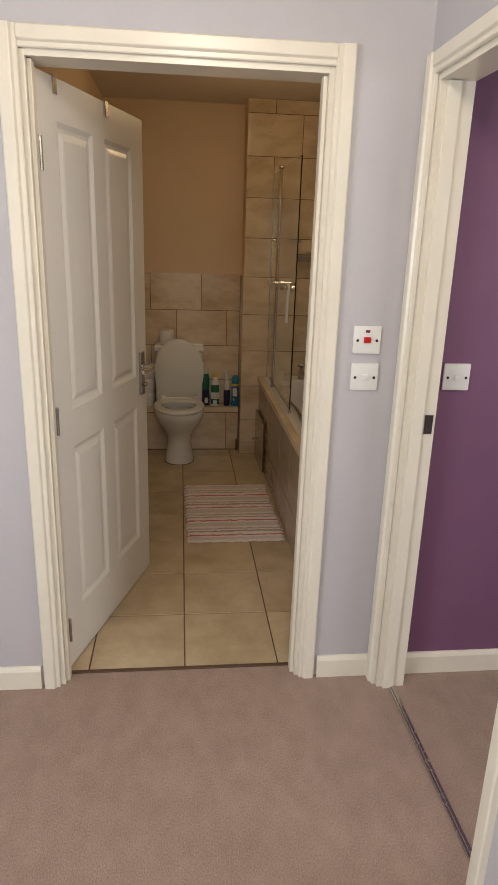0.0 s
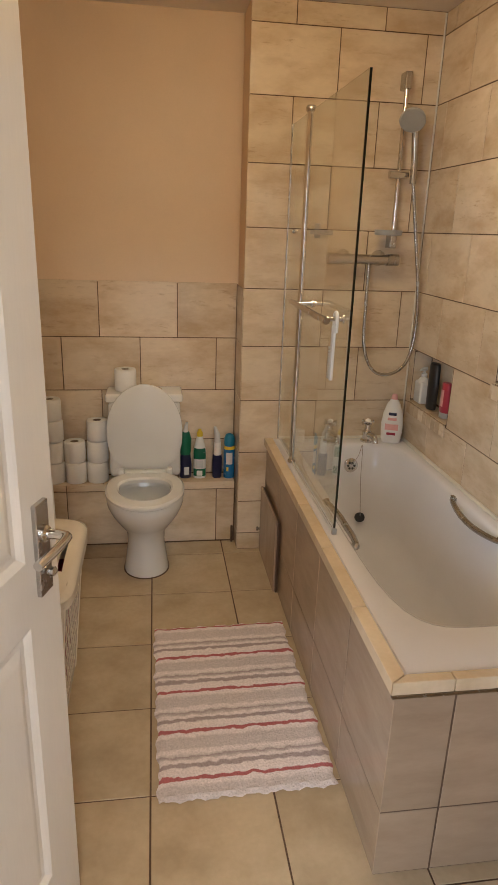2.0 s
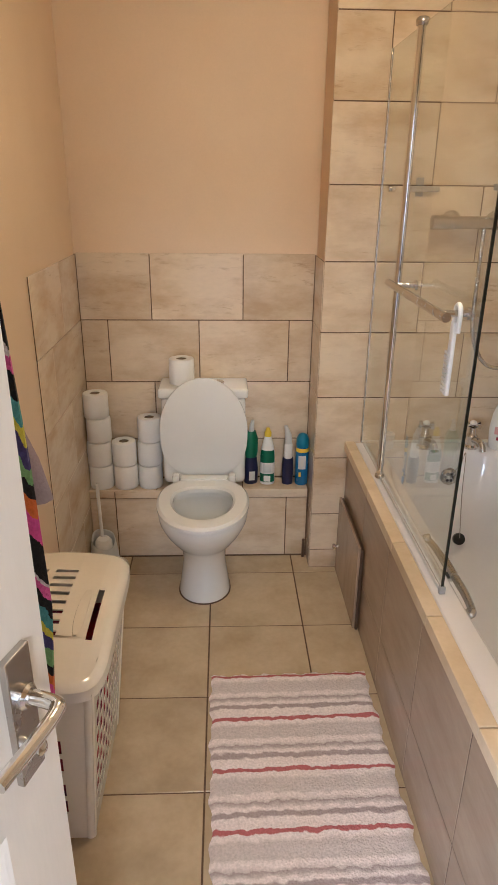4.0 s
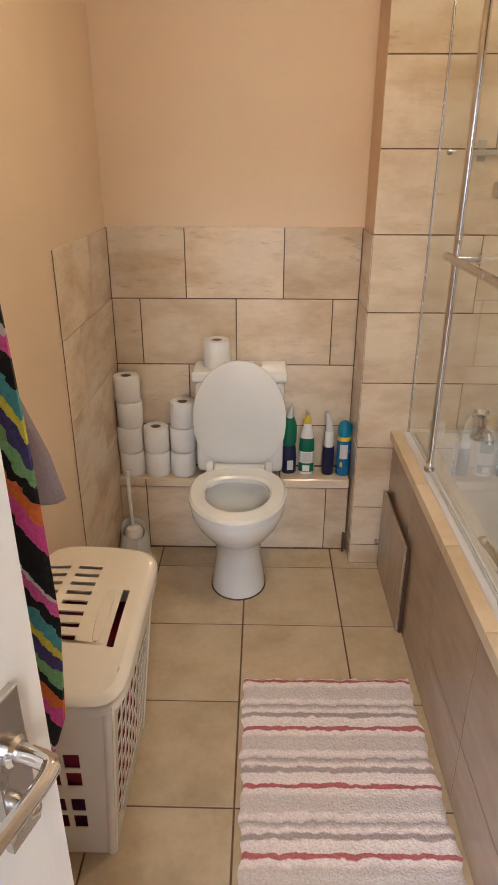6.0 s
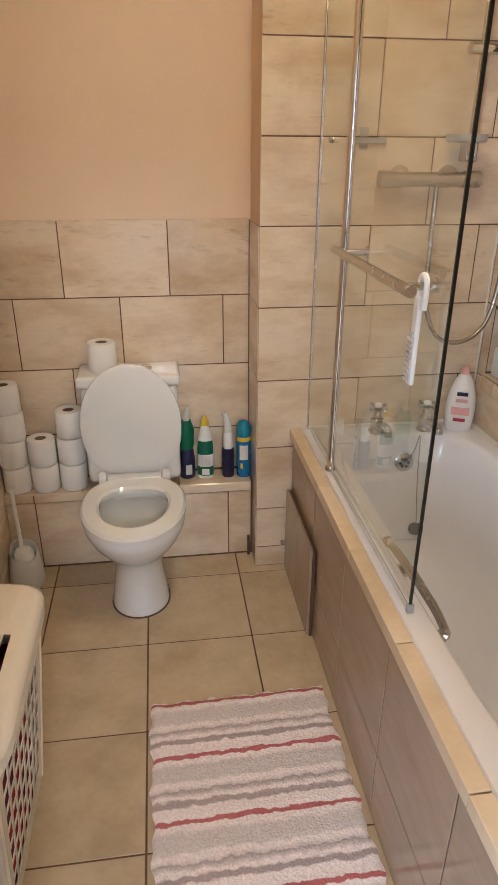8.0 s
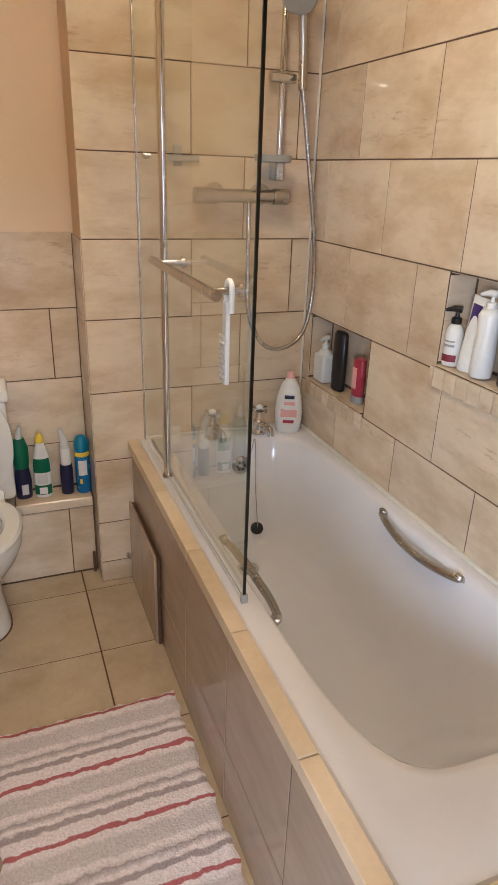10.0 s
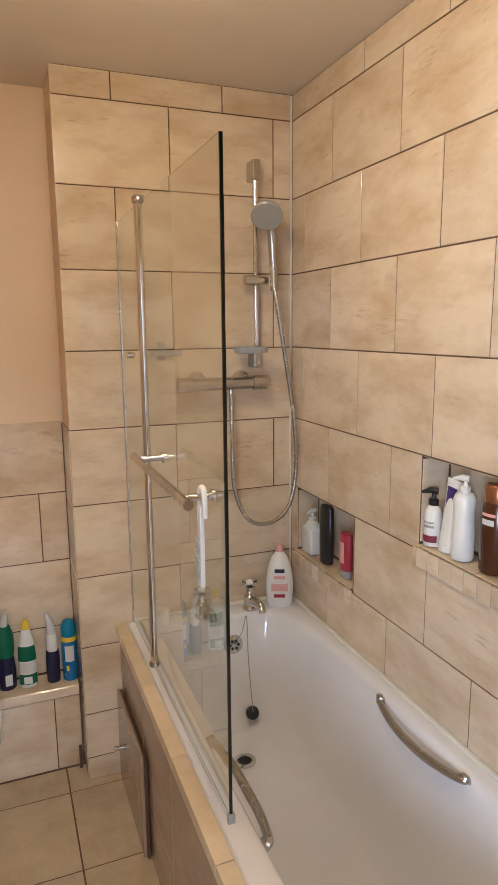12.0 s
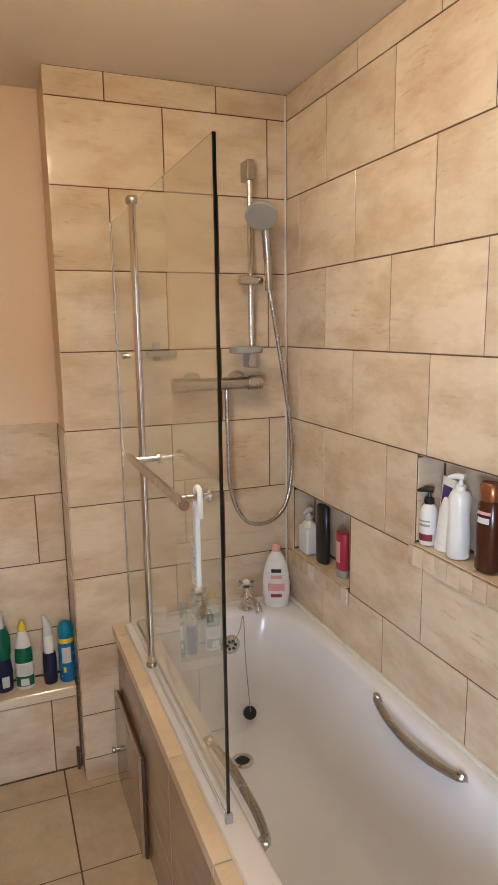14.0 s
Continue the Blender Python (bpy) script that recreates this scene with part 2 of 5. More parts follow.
W, G1, G2, RD = (0.87, 0.79, 0.775), (0.67, 0.60, 0.585), (0.44, 0.36, 0.36), (0.50, 0.15, 0.155)
RUG = ramp_material("rug_weave", [(0.0, RD), (0.035, RD), (0.05, W), (0.21, W), (0.235, G2), (0.30, G2), (0.33, W), (0.37, W), (0.40, G1), (0.46, G2), (0.475, G1), (0.53, W), (0.58, W),
                                  (0.62, G1), (0.84, G1), (0.90, W), (0.965, W), (0.98, RD)], "Y", 0.182, 0.026)
K = (0.008, 0.008, 0.01)
TOWEL = ramp_material("towel_stripes", [(0.0, K), (0.16, (0.62, 0.08, 0.30)), (0.26, (0.62, 0.15, 0.03)), (0.36, K), (0.42, (0.20, 0.40, 0.16)), (0.52, (0.06, 0.05, 0.16)),
                                        (0.62, (0.60, 0.55, 0.06)), (0.68, (0.08, 0.30, 0.30)), (0.78, K), (0.86, (0.62, 0.10, 0.32)), (0.93, (0.60, 0.55, 0.55)), (0.96, K)],
                      "Z", 0.34, 0.06, across=1.9)


# ---- mesh helpers ----
def finish(bm, mat, smooth=False):
    me = bpy.data.meshes.new("mesh")
    bmesh.ops.recalc_face_normals(bm, faces=bm.faces)
    for f in bm.faces:
        f.smooth = smooth
    bm.to_mesh(me)
    bm.free()
    me.materials.append(mat)
    if smooth:
        me.set_sharp_from_angle(angle=radians(40))
    return me


def placed(ob):
    """Where ob stands in the world, by the poses of its parents."""
    return (placed(ob.parent) if ob.parent else Matrix()) @ ob.matrix_basis


def part(name, bm, mat, parent=None, label="", smooth=False, at=None):
    ob = new(name, finish(bm, mat, smooth))
    base = at if at is not None else Matrix()
    if parent is not None:
        ob.parent = parent
        base = placed(parent).inverted() @ base
    ob.matrix_basis = base
    if label:
        ob["label"] = label
    return ob


def thing(name, label, category, at=None, group="", kind=""):
    ob = new(name)
    ob.empty_display_size = 0.05
    if at is not None:
        ob.matrix_basis = at
    return tagged(ob, label, category, group, kind)


def setting(name, bm, mat, label, category):
    return tagged(part(name, bm, mat), label, category, kind="structure")


def cuboid(bm, x0, x1, y0, y1, z0, z1, bevel=0.0, segments=2):
    made = bmesh.ops.create_cube(bm, size=1, matrix=Matrix.LocRotScale(((x0 + x1) / 2, (y0 + y1) / 2, (z0 + z1) / 2), None, (abs(x1 - x0), abs(y1 - y0), abs(z1 - z0))))
    if bevel:
        edges = list({e for v in made["verts"] for e in v.link_edges})
        bmesh.ops.bevel(bm, geom=edges, offset=bevel, segments=segments, affect="EDGES", profile=0.6)
    return bm


def block(x0, x1, y0, y1, z0, z1, bevel=0.0, segments=2):
    return cuboid(bmesh.new(), x0, x1, y0, y1, z0, z1, bevel, segments)


def loft(rings, cap=True, closed=True):
    bm = bmesh.new()
    rows = [[bm.verts.new(p) for p in ring] for ring in rings]
    n = len(rows[0])
    for a, b in zip(rows, rows[1:]):
        for i in range(n if closed else n - 1):
            bm.faces.new((a[i], a[(i + 1) % n], b[(i + 1) % n], b[i]))
    if cap:
        bm.faces.new(rows[0][::-1])
        bm.faces.new(rows[-1])
    return bm


def open_loft(rings):
    """A loft closed at its last ring only."""
    bm = loft(rings, cap=False)
    bm.verts.ensure_lookup_table()
    bm.faces.new(bm.verts[-len(rings[-1]):])
    return bm


def lathe(profile, n=24, sx=1.0, sy=1.0):
    """Turned shape from (radius, height) pairs, squashed by sx, sy."""
    return loft([[(r * sx * math.cos(2 * math.pi * i / n), r * sy * math.sin(2 * math.pi * i / n), z) for i in range(n)] for r, z in profile])


def tube(points, radius, n=10):
    pts = [Vector(p) for p in points]
    rings, up = [], Vector((0.3, 0.2, 1)).normalized()
    for i, p in enumerate(pts):
        d = (pts[min(i + 1, len(pts) - 1)] - pts[max(i - 1, 0)]).normalized()
        side = d.cross(up)
        if side.length < 0.05:
            side = d.cross(Vector((1, 0, 0)))
        side.normalize()
        other = side.cross(d).normalized()
        up = other
        r = radius[i] if isinstance(radius, (list, tuple)) else radius
        rings.append([p + r * (math.cos(2 * math.pi * k / n) * side + math.sin(2 * math.pi * k / n) * other) for k in range(n)])
    return loft(rings)


def smooth_line(keys, steps=10):
    """Catmull-Rom line through a few keys."""
    k = [Vector(p) for p in keys]
    k = [2 * k[0] - k[1]] + k + [2 * k[-1] - k[-2]]
    out = []
    for i in range(1, len(k) - 2):
        for s in range(steps):
            t = s / steps
            a, b, c, d = k[i - 1:i + 3]
            out.append(0.5 * (2 * b + (c - a) * t + (2 * a - 5 * b + 4 * c - d) * t * t + (3 * b - a - 3 * c + d) * t ** 3))
    return out + [k[-2]]


def oval(cx, cy, ax, ay, z, power=2.0, n=48, dz=None):
    """A ring of n points on a superellipse."""
    ring = []
    for i in range(n):
        a = 2 * math.pi * i / n
        c, s = math.cos(a), math.sin(a)
        r = (abs(c) ** power + abs(s) ** power) ** (-1 / power)
        x, y = cx + ax * r * c, cy + ay * r * s
        ring.append((x, y, z + (dz(x, y) if dz else 0)))
    return ring


# ---- structure ----
LX, RX, BY, SY, PX, DY, CZ = -0.15, 1.56, 4.56, 4.345, 0.775, 1.815, 2.345
setting("floor", block(LX - 0.1, RX + 0.1, DY + 0.07, BY + 0.1, -0.2, -0.0025), GROUT, "dark brown grout bed under square beige floor tiles", "floor")
setting("ground", block(-1.6, 3.1, -2.0, DY + 0.07, -0.2, 0.0), CARPET, "short-pile brown carpet, worn and slightly mottled", "carpet")
setting("wall_left", block(LX - 0.1, LX, 1.93, BY + 0.1, -0.2, CZ), PEACH, "matt peach painted bathroom wall", "wall")
setting("wall_back", block(LX, PX, BY, BY + 0.1, -0.2, CZ), PEACH, "matt peach painted wall above the tiled dado", "wall")
setting("wall_shower", block(PX, RX + 0.1, SY, BY + 0.1, -0.2, CZ), PEACH, "boxed-out wall behind the bath, peach paint on its return", "wall")
NICHES = ((3.889, 4.285, 0.770, 1.004), (2.83, 3.562, 1.020, 1.256))
bm = bmesh.new()
y_cuts = [DY + 0.1, 2.83, 3.562, 3.889, 4.285, BY + 0.1]
for a, b in zip(y_cuts, y_cuts[1:]):
    hole = [n for n in NICHES if abs(n[0] - a) < 0.01]
    if hole:
        cuboid(bm, RX, RX + 0.16, a, b, -0.2, hole[0][2])
        cuboid(bm, RX, RX + 0.16, a, b, hole[0][3], CZ)
        cuboid(bm, RX + 0.085, RX + 0.16, a, b, hole[0][2], hole[0][3])
    else:
        cuboid(bm, RX, RX + 0.16, a, b, -0.2, CZ)
setting("wall_right", bm, GROUT, "wall along the bath with two recessed shelf niches", "wall")
setting("ceiling", block(LX - 0.1, RX + 0.16, DY, BY + 0.1, CZ, CZ + 0.1), CEILING, "cream painted bathroom ceiling", "ceiling")

def window_wall():
    bm = bmesh.new()
    cuboid(bm, -1.7, -1.6, -2.1, -1.05, -0.2, 2.45)
    cuboid(bm, -1.7, -1.6, 0.35, 1.93, -0.2, 2.45)
    cuboid(bm, -1.7, -1.6, -1.05, 0.35, -0.2, 0.85)
    cuboid(bm, -1.7, -1.6, -1.05, 0.35, 2.05, 2.45)
    return bm


# door wall with its opening
OX0, OX1, OZ = -0.085, 0.782, 1.967
bm = bmesh.new()
cuboid(bm, -1.6, OX0, DY, 1.93, -0.2, 2.45)
cuboid(bm, OX1, 1.05, DY, 1.93, -0.2, 2.45)
cuboid(bm, OX0, OX1, DY, 1.93, OZ, 2.45)
setting("wall_door", bm, LILAC, "pale lilac-grey painted wall round the bathroom doorway", "wall")
setting("wall_door_inner", cuboid(block(OX1 + 0.004, RX, 1.931, 1.94, 0, CZ), LX, RX, 1.931, 1.94, OZ + 0.004, CZ), PEACH, "peach painted inner face of the door wall", "wall")
# bedroom right wall with the doorway into the purple room
D2A, D2B, D2Z, HX = 0.955, 1.765, 1.945, 1.03
bm = bmesh.new()
cuboid(bm, HX, HX + 0.098, -2.0, D2A, -0.2, 2.45)
cuboid(bm, HX, HX + 0.098, D2B, DY, -0.2, 2.45)
cuboid(bm, HX, HX + 0.098, D2A, D2B, D2Z, 2.45)
setting("wall_right_bedroom", bm, LILAC, "pale lilac-grey wall with a doorway to a purple room", "wall")
setting("wall_purple", block(HX + 0.02, 3.1, DY, DY + 0.09, -0.2, 2.45), PURPLE, "deep purple painted wall of the next room", "wall")
setting("wall_purple_side", block(HX + 0.099, HX + 0.103, -2.0, D2A - 0.08, 0, 2.4), PURPLE, "purple painted side wall", "wall")
bm = bmesh.new()
cuboid(bm, 3.0, 3.1, -2.0, -0.2, -0.2, 2.45)
cuboid(bm, 3.0, 3.1, 1.0, DY, -0.2, 2.45)
cuboid(bm, 3.0, 3.1, -0.2, 1.0, -0.2, 0.9)
cuboid(bm, 3.0, 3.1, -0.2, 1.0, 2.1, 2.45)
setting("wall_purple_east", bm, PURPLE, "purple painted wall with a window opening", "wall")
setting("wall_left_bedroom", window_wall(), LILAC, "pale lilac-grey bedroom wall with the window opening", "wall")
bm = bmesh.new()
cuboid(bm, -1.6, 0.1, -2.1, -2.0, -0.2, 2.45)
cuboid(bm, 1.0, 3.1, -2.1, -2.0, -0.2, 2.45)
cuboid(bm, 0.1, 1.0, -2.1, -2.0, -0.2, 0.95)
cuboid(bm, 0.1, 1.0, -2.1, -2.0, 2.05, 2.45)
setting("wall_south", bm, LILAC, "pale lilac-grey bedroom wall with a window opening", "wall")
setting("ceiling_bedroom", block(-1.7, 3.1, -2.1, DY + 0.09, 2.45, 2.55), CEILING, "off-white bedroom ceiling", "ceiling")


def moulding(length, width, thick):
    """A straight length of stepped architrave lying along x; the proud face looks to -y, the inner edge is at z 0."""
    prof = [(0, 0), (0, -thick * 0.45), (0.003, -thick * 0.6), (0.013, -thick * 0.6), (0.018, -thick * 0.95), (0.021, -thick),
            (width - 0.004, -thick), (width, -thick + 0.004), (width, 0)]
    return loft([[(0, y, z) for z, y in prof], [(length, y, z) for z, y in prof]])


def hang(name, bm, mat, parent, m, label="", smooth=True):
    ob = part(name, bm, mat, None, label, smooth)
    ob.parent = parent
    ob.matrix_local = m
    return ob


def door_casing(name, label, m, width, height, depth, aw=0.053):
    """Lining with stops, and an architrave on the face turned to -y. Local x runs across the opening, which begins at x 0."""
    t = thing(name, label, "door frame", m, kind="structure")
    hang("jamb", block(-0.018, 0.014, 0.002, depth, 0, height), GLOSS, t, Matrix(), smooth=False)
    hang("jamb", block(width - 0.014, width + 0.018, 0.002, depth, 0, height), GLOSS, t, Matrix(), smooth=False)
    hang("head", block(0.0145, width - 0.0145, 0.002, depth, height - 0.016, height + 0.016), GLOSS, t, Matrix(), smooth=False)
    for x in (0.0145, width - 0.0145 - 0.012):
        hang("stop", block(x, x + 0.012, 0.02, 0.058, 0, height - 0.018, 0.002), GLOSS, t, Matrix(), smooth=False)
    left = moulding(height + aw, aw, 0.02)
    left.transform(Matrix(((0, 0, -1, 0), (0, 1, 0, 0), (1, 0, 0, 0), (0, 0, 0, 1))))
    hang("architrave", left, GLOSS, t, Matrix(), smooth=False)
    right = moulding(height + aw, aw, 0.02)
    right.transform(Matrix(((0, 0, 1, width), (0, 1, 0, 0), (1, 0, 0, 0), (0, 0, 0, 1))))
    hang("architrave", right, GLOSS, t, Matrix(), smooth=False)
    top = moulding(width, aw, 0.0195)
    top.transform(Matrix.Translation((0, 0, height)))
    hang("architrave", top, GLOSS, t, Matrix(), smooth=False)
    return t


casing_1 = door_casing("door_frame_1", "cream gloss painted door lining with moulded architrave", pose(-0.068, DY, 0), 0.832, 1.947, 0.118)
casing_2 = door_casing("door_frame_2", "cream gloss painted doorway with moulded architrave, bright on its edge", pose(HX, 1.75, 0, 0, 0, -90), 0.78, 1.93, 0.10)
strike = hang("strike_plate", cuboid(block(0, 0.003, -0.013, 0.013, -0.030, 0.030), 0.0031, 0.005, -0.006, 0.006, -0.014, 0.014), STEEL, casing_2, pose(0.015, 0.078, 0.965), "steel strike plate", False)


def skirting(name, x0, x1, y, height=0.082):
    prof = [(0, 0), (-0.016, 0), (-0.016, height - 0.014), (-0.011, height - 0.004), (-0.006, height), (0, height)]
    bm = loft([[(x0, y + a, z) for a, z in prof], [(x1, y + a, z) for a, z in prof]])
    return setting(name, bm, GLOSS, "cream gloss skirting board at the foot of the wall", "skirting")


skirting("baseboard_1", -1.6, -0.131, DY)
skirting("baseboard_2", 0.828, HX, DY)
skirting("baseboard_3", HX + 0.115, 3.0, DY)
setting("threshold_1", block(-0.053, 0.749, 1.872, 1.886, -0.01, 0.006, 0.003), WOOD, "thin dark threshold strip between carpet and tiles", "threshold")
setting("threshold_2", cuboid(block(1.074, 1.094, 0.985, 1.735, 0.0, 0.005, 0.002), 1.081, 1.087, 0.985, 1.735, 0.005, 0.009, 0.002), STEEL, "metal carpet bar with a lifted edge in the doorway", "threshold")


# ---- panelled door, standing half open ----
DOOR_W, DOOR_H, DOOR_T = 0.80, 1.915, 0.036
door = thing("door_1", "cream painted four-panel door standing open into the bathroom", "door", pose(-0.05, 1.898, 0.008, 0, 0, 72), kind="structure")


def panelled_leaf():
    """Leaf in the local xz plane with four moulded panels sunk into both faces."""
    xs = [0, 0.115, 0.355, 0.445, 0.685, DOOR_W]
    zs = [0, 0.20, 0.80, 0.93, 1.80, DOOR_H]
    bm = bmesh.new()
    panels = [(xs[i], xs[i + 1], zs[k], zs[k + 1]) for i in (1, 3) for k in (1, 3)]
    for side, y in ((-1, 0.0), (1, DOOR_T)):
        for i in range(5):
            for k in range(5):
                if not (i in (1, 3) and k in (1, 3)):
                    bm.faces.new([bm.verts.new((x, y, z)) for x, z in ((xs[i], zs[k]), (xs[i + 1], zs[k]), (xs[i + 1], zs[k + 1]), (xs[i], zs[k + 1]))])
        for x0, x1, z0, z1 in panels:
            steps = [(0, 0), (0.006, 0.0035), (0.014, 0.009), (0.024, 0.010), (0.038, 0.0045), (0.046, 0.003)]
            rings = [[bm.verts.new((x, y - side * d, z)) for x, z in ((x0 + o, z0 + o), (x1 - o, z0 + o), (x1 - o, z1 - o), (x0 + o, z1 - o))] for o, d in steps]
            for a, b in zip(rings, rings[1:]):
                for i in range(4):
                    bm.faces.new((a[i], a[(i + 1) % 4], b[(i + 1) % 4], b[i]))
            bm.faces.new(rings[-1])
    edge = [(0, 0), (DOOR_W, 0), (DOOR_W, DOOR_H), (0, DOOR_H)]
    for (xa, za), (xb, zb) in zip(edge, edge[1:] + edge[:1]):
        bm.faces.new([bm.verts.new(p) for p in ((xa, 0, za), (xb, 0, zb), (xb, DOOR_T, zb), (xa, DOOR_T, za))])
    bmesh.ops.remove_doubles(bm, verts=bm.verts, dist=0.0002)
    return bm


hang("leaf", panelled_leaf(), DOOR, door, Matrix(), smooth=False)
for z in (0.16, 0.92, 1.70):
    hinge = tube([(0, 0, -0.045), (0, 0, 0.045)], 0.006)
    cuboid(hinge, -0.017, 0.0, 0.001, 0.004, -0.045, 0.045)
    hang("hinge", hinge, STEEL, door, pose(-0.004, -0.010, z), "steel butt hinge", False)
handle = hang("door_handle", block(-0.022, 0.022, -0.010, 0.0, -0.09, 0.09, 0.002), STEEL, door, pose(DOOR_W - 0.062, 0, 0.935), "chrome lever handle on a square back plate", False)
hang("lever", tube(smooth_line([(0, -0.004, 0), (0, -0.046, 0), (-0.010, -0.058, 0), (-0.055, -0.058, -0.002), (-0.108, -0.054, -0.004)], 6), [0.0095] * 12 + [0.0085] * 13), CHROME, handle, pose(0, 0, 0.03))
hang("rose", lathe([(0.016, 0), (0.016, 0.006), (0.012, 0.010)], 18), CHROME, handle, pose(0, -0.010, 0.03, 90))
hang("knob", lathe([(0.006, 0), (0.009, 0.006), (0.009, 0.016), (0.004, 0.02)], 12), CHROME, handle, pose(0, -0.01, -0.045, 90))
for x in (0.11, 0.47):
    hook = bmesh.new()
    cuboid(hook, -0.012, 0.012, -0.003, DOOR_T + 0.003, 0, 0.003)
    cuboid(hook, -0.012, 0.012, -0.004, -0.001, -0.045, 0.003)
    cuboid(hook, -0.012, 0.012, DOOR_T + 0.001, DOOR_T + 0.004, -0.12, 0.003)
    hang("over_door_hook", hook, STEEL, door, pose(x, 0, DOOR_H), "steel over-door hook", False)

# ---- wall switches ----
def switch(name, label, x, y, z, rocker, rw, rh, neon=False):
    t = thing(name, label, "switch", pose(x, y, z))
    plate = hang("plate", block(-0.043, 0.043, -0.010, 0, -0.043, 0.043, 0.004), PLASTIC_WHITE, t, Matrix())
    hang("rocker", block(-rw, rw, -0.016, -0.009, -rh, rh, 0.002), rocker, t, Matrix())
    for s in (-1, 1):
        hang("screw", lathe([(0.004, 0), (0.0045, 0.001), (0.003, 0.002)], 10), DARK, plate, pose(s * 0.030, -0.010, -0.002, 90))
    if neon:
        hang("neon", block(-0.007, 0.007, -0.0125, -0.009, 0.022, 0.030, 0.001), MAROON, plate, Matrix())
    return t


switch("isolator_switch", "white isolator switch with a red rocker on the lilac wall", 0.913, DY, 1.213, RED_SW, 0.011, 0.009, True)
switch("light_switch", "white single light switch on the lilac wall", 0.914, DY, 1.098, PLASTIC_WHITE, 0.009, 0.009)
switch("light_switch", "white single light switch on the purple wall", 1.213, DY, 1.100, PLASTIC_WHITE, 0.008, 0.009)

# ---- ceiling lamp ----
lamp = thing("ceiling_lamp", "round flush ceiling lamp with a steel ring and lit opal dome", "lamp", pose(0.76, 3.36, CZ))
hang("ring", lathe([(0.150, 0), (0.157, -0.012), (0.157, -0.045), (0.145, -0.055), (0.128, -0.052), (0.125, -0.03)], 48), STEEL, lamp, Matrix())
diffuser = hang("diffuser", lathe([(0.127, -0.03), (0.126, -0.048), (0.112, -0.062), (0.085, -0.073), (0.05, -0.079), (0.01, -0.081)], 40), LAMP, lamp, Matrix())
diffuser.visible_shadow = False
lamp_2 = copy_thing(lamp, pose(0.45, 0.25, 2.45))
for ob in lamp_2.children:
    ob.visible_shadow = ob.visible_shadow and "diffuser" not in ob.name

# ---- bath ----
bath = thing("bathtub", "white acrylic bathtub with moulded rim, empty", "bathtub", pose(0, 0, 0))
BX0, BX1, BY0, BY1, BZ = 0.928, 1.552, 2.644, 4.337, 0.572


def rect_ring(x0, x1, y0, y1, z, ref, n=72):
    """A ring of n points on a rectangle, in step with the superellipse rings."""
    cx, cy = (x0 + x1) / 2, (y0 + y1) / 2
    ring = []
    for i in range(n):
        a = 2 * math.pi * i / n
        c, s = math.cos(a), math.sin(a)
        k = 1 / max(abs(c), abs(s))
        ring.append((cx + (x1 - x0) / 2 * k * c, cy + (y1 - y0) / 2 * k * s, z))
    return ring


def tub_ring(x0, x1, y0, y1, z, power):
    return oval((x0 + x1) / 2, (y0 + y1) / 2, (x1 - x0) / 2, (y1 - y0) / 2, z, power, 72)


rings = [rect_ring(BX0, BX1, BY0, BY1, 0.50, 0), rect_ring(BX0, BX1, BY0, BY1, BZ - 0.006, 0), rect_ring(BX0 + 0.006, BX1 - 0.004, BY0 + 0.006, BY1 - 0.004, BZ, 0),
         tub_ring(0.985, 1.520, 2.80, 4.262, BZ, 5.5), tub_ring(0.994, 1.512, 2.815, 4.254, BZ - 0.006, 5.2), tub_ring(1.002, 1.506, 2.832, 4.246, BZ - 0.022, 5.0),
         tub_ring(1.018, 1.492, 2.90, 4.232, 0.44, 4.6), tub_ring(1.034, 1.476, 3.02, 4.215, 0.32, 4.2), tub_ring(1.055, 1.455, 3.13, 4.195, 0.22, 3.8),
         tub_ring(1.085, 1.425, 3.21, 4.165, 0.165, 3.4), tub_ring(1.13, 1.38, 3.29, 4.11, 0.145, 3.0), tub_ring(1.20, 1.31, 3.45, 3.97, 0.142, 2.5)]
part("tub", open_loft(rings), BATH_WHITE, bath, smooth=True)
for ob in list(bath.children):
    ob.data.polygons.foreach_set("use_smooth", [True] * len(ob.data.polygons))
# grips, waste, overflow
for gx, s, lab in ((1.497, -1, "steel grip on the wall side"), (1.012, 1, "steel grip on the room side")):
    grip = smooth_line([(gx - s * 0.012, 3.638, 0.556), (gx + s * 0.004, 3.622, 0.553), (gx + s * 0.018, 3.54, 0.543), (gx + s * 0.021, 3.455, 0.538), (gx + s * 0.018, 3.37, 0.543), (gx + s * 0.004, 3.288, 0.553), (gx - s * 0.012, 3.272, 0.556)], 6)
    g = part("grip", tube(grip, [0.008 + 0.0032 * math.sin(math.pi * k / (len(grip) - 1)) for k in range(len(grip))], 12), STEEL, bath, lab, True)
    for y in (3.63, 3.28):
        part("grip_foot", lathe([(0.019, 0), (0.020, 0.005), (0.014, 0.012)], 14, 1.0, 0.8), STEEL, g, "", True, pose(gx - s * 0.004, y, 0.552, 0, -s * 50))
overflow = part("overflow", lathe([(0.034, 0), (0.034, 0.005), (0.028, 0.009), (0.004, 0.009)], 24), CHROME, bath, "chrome overflow rose", True, pose(1.285, 4.239, 0.470, 82))
for k in range(6):
    a = k * math.pi / 3
    part("hole", lathe([(0.0055, 0), (0.0055, 0.002), (0.002, 0.0025)], 10), DARK, overflow, "", True,
         pose(1.285 + 0.015 * math.cos(a), 4.229, 0.470 + 0.015 * math.sin(a), 82))
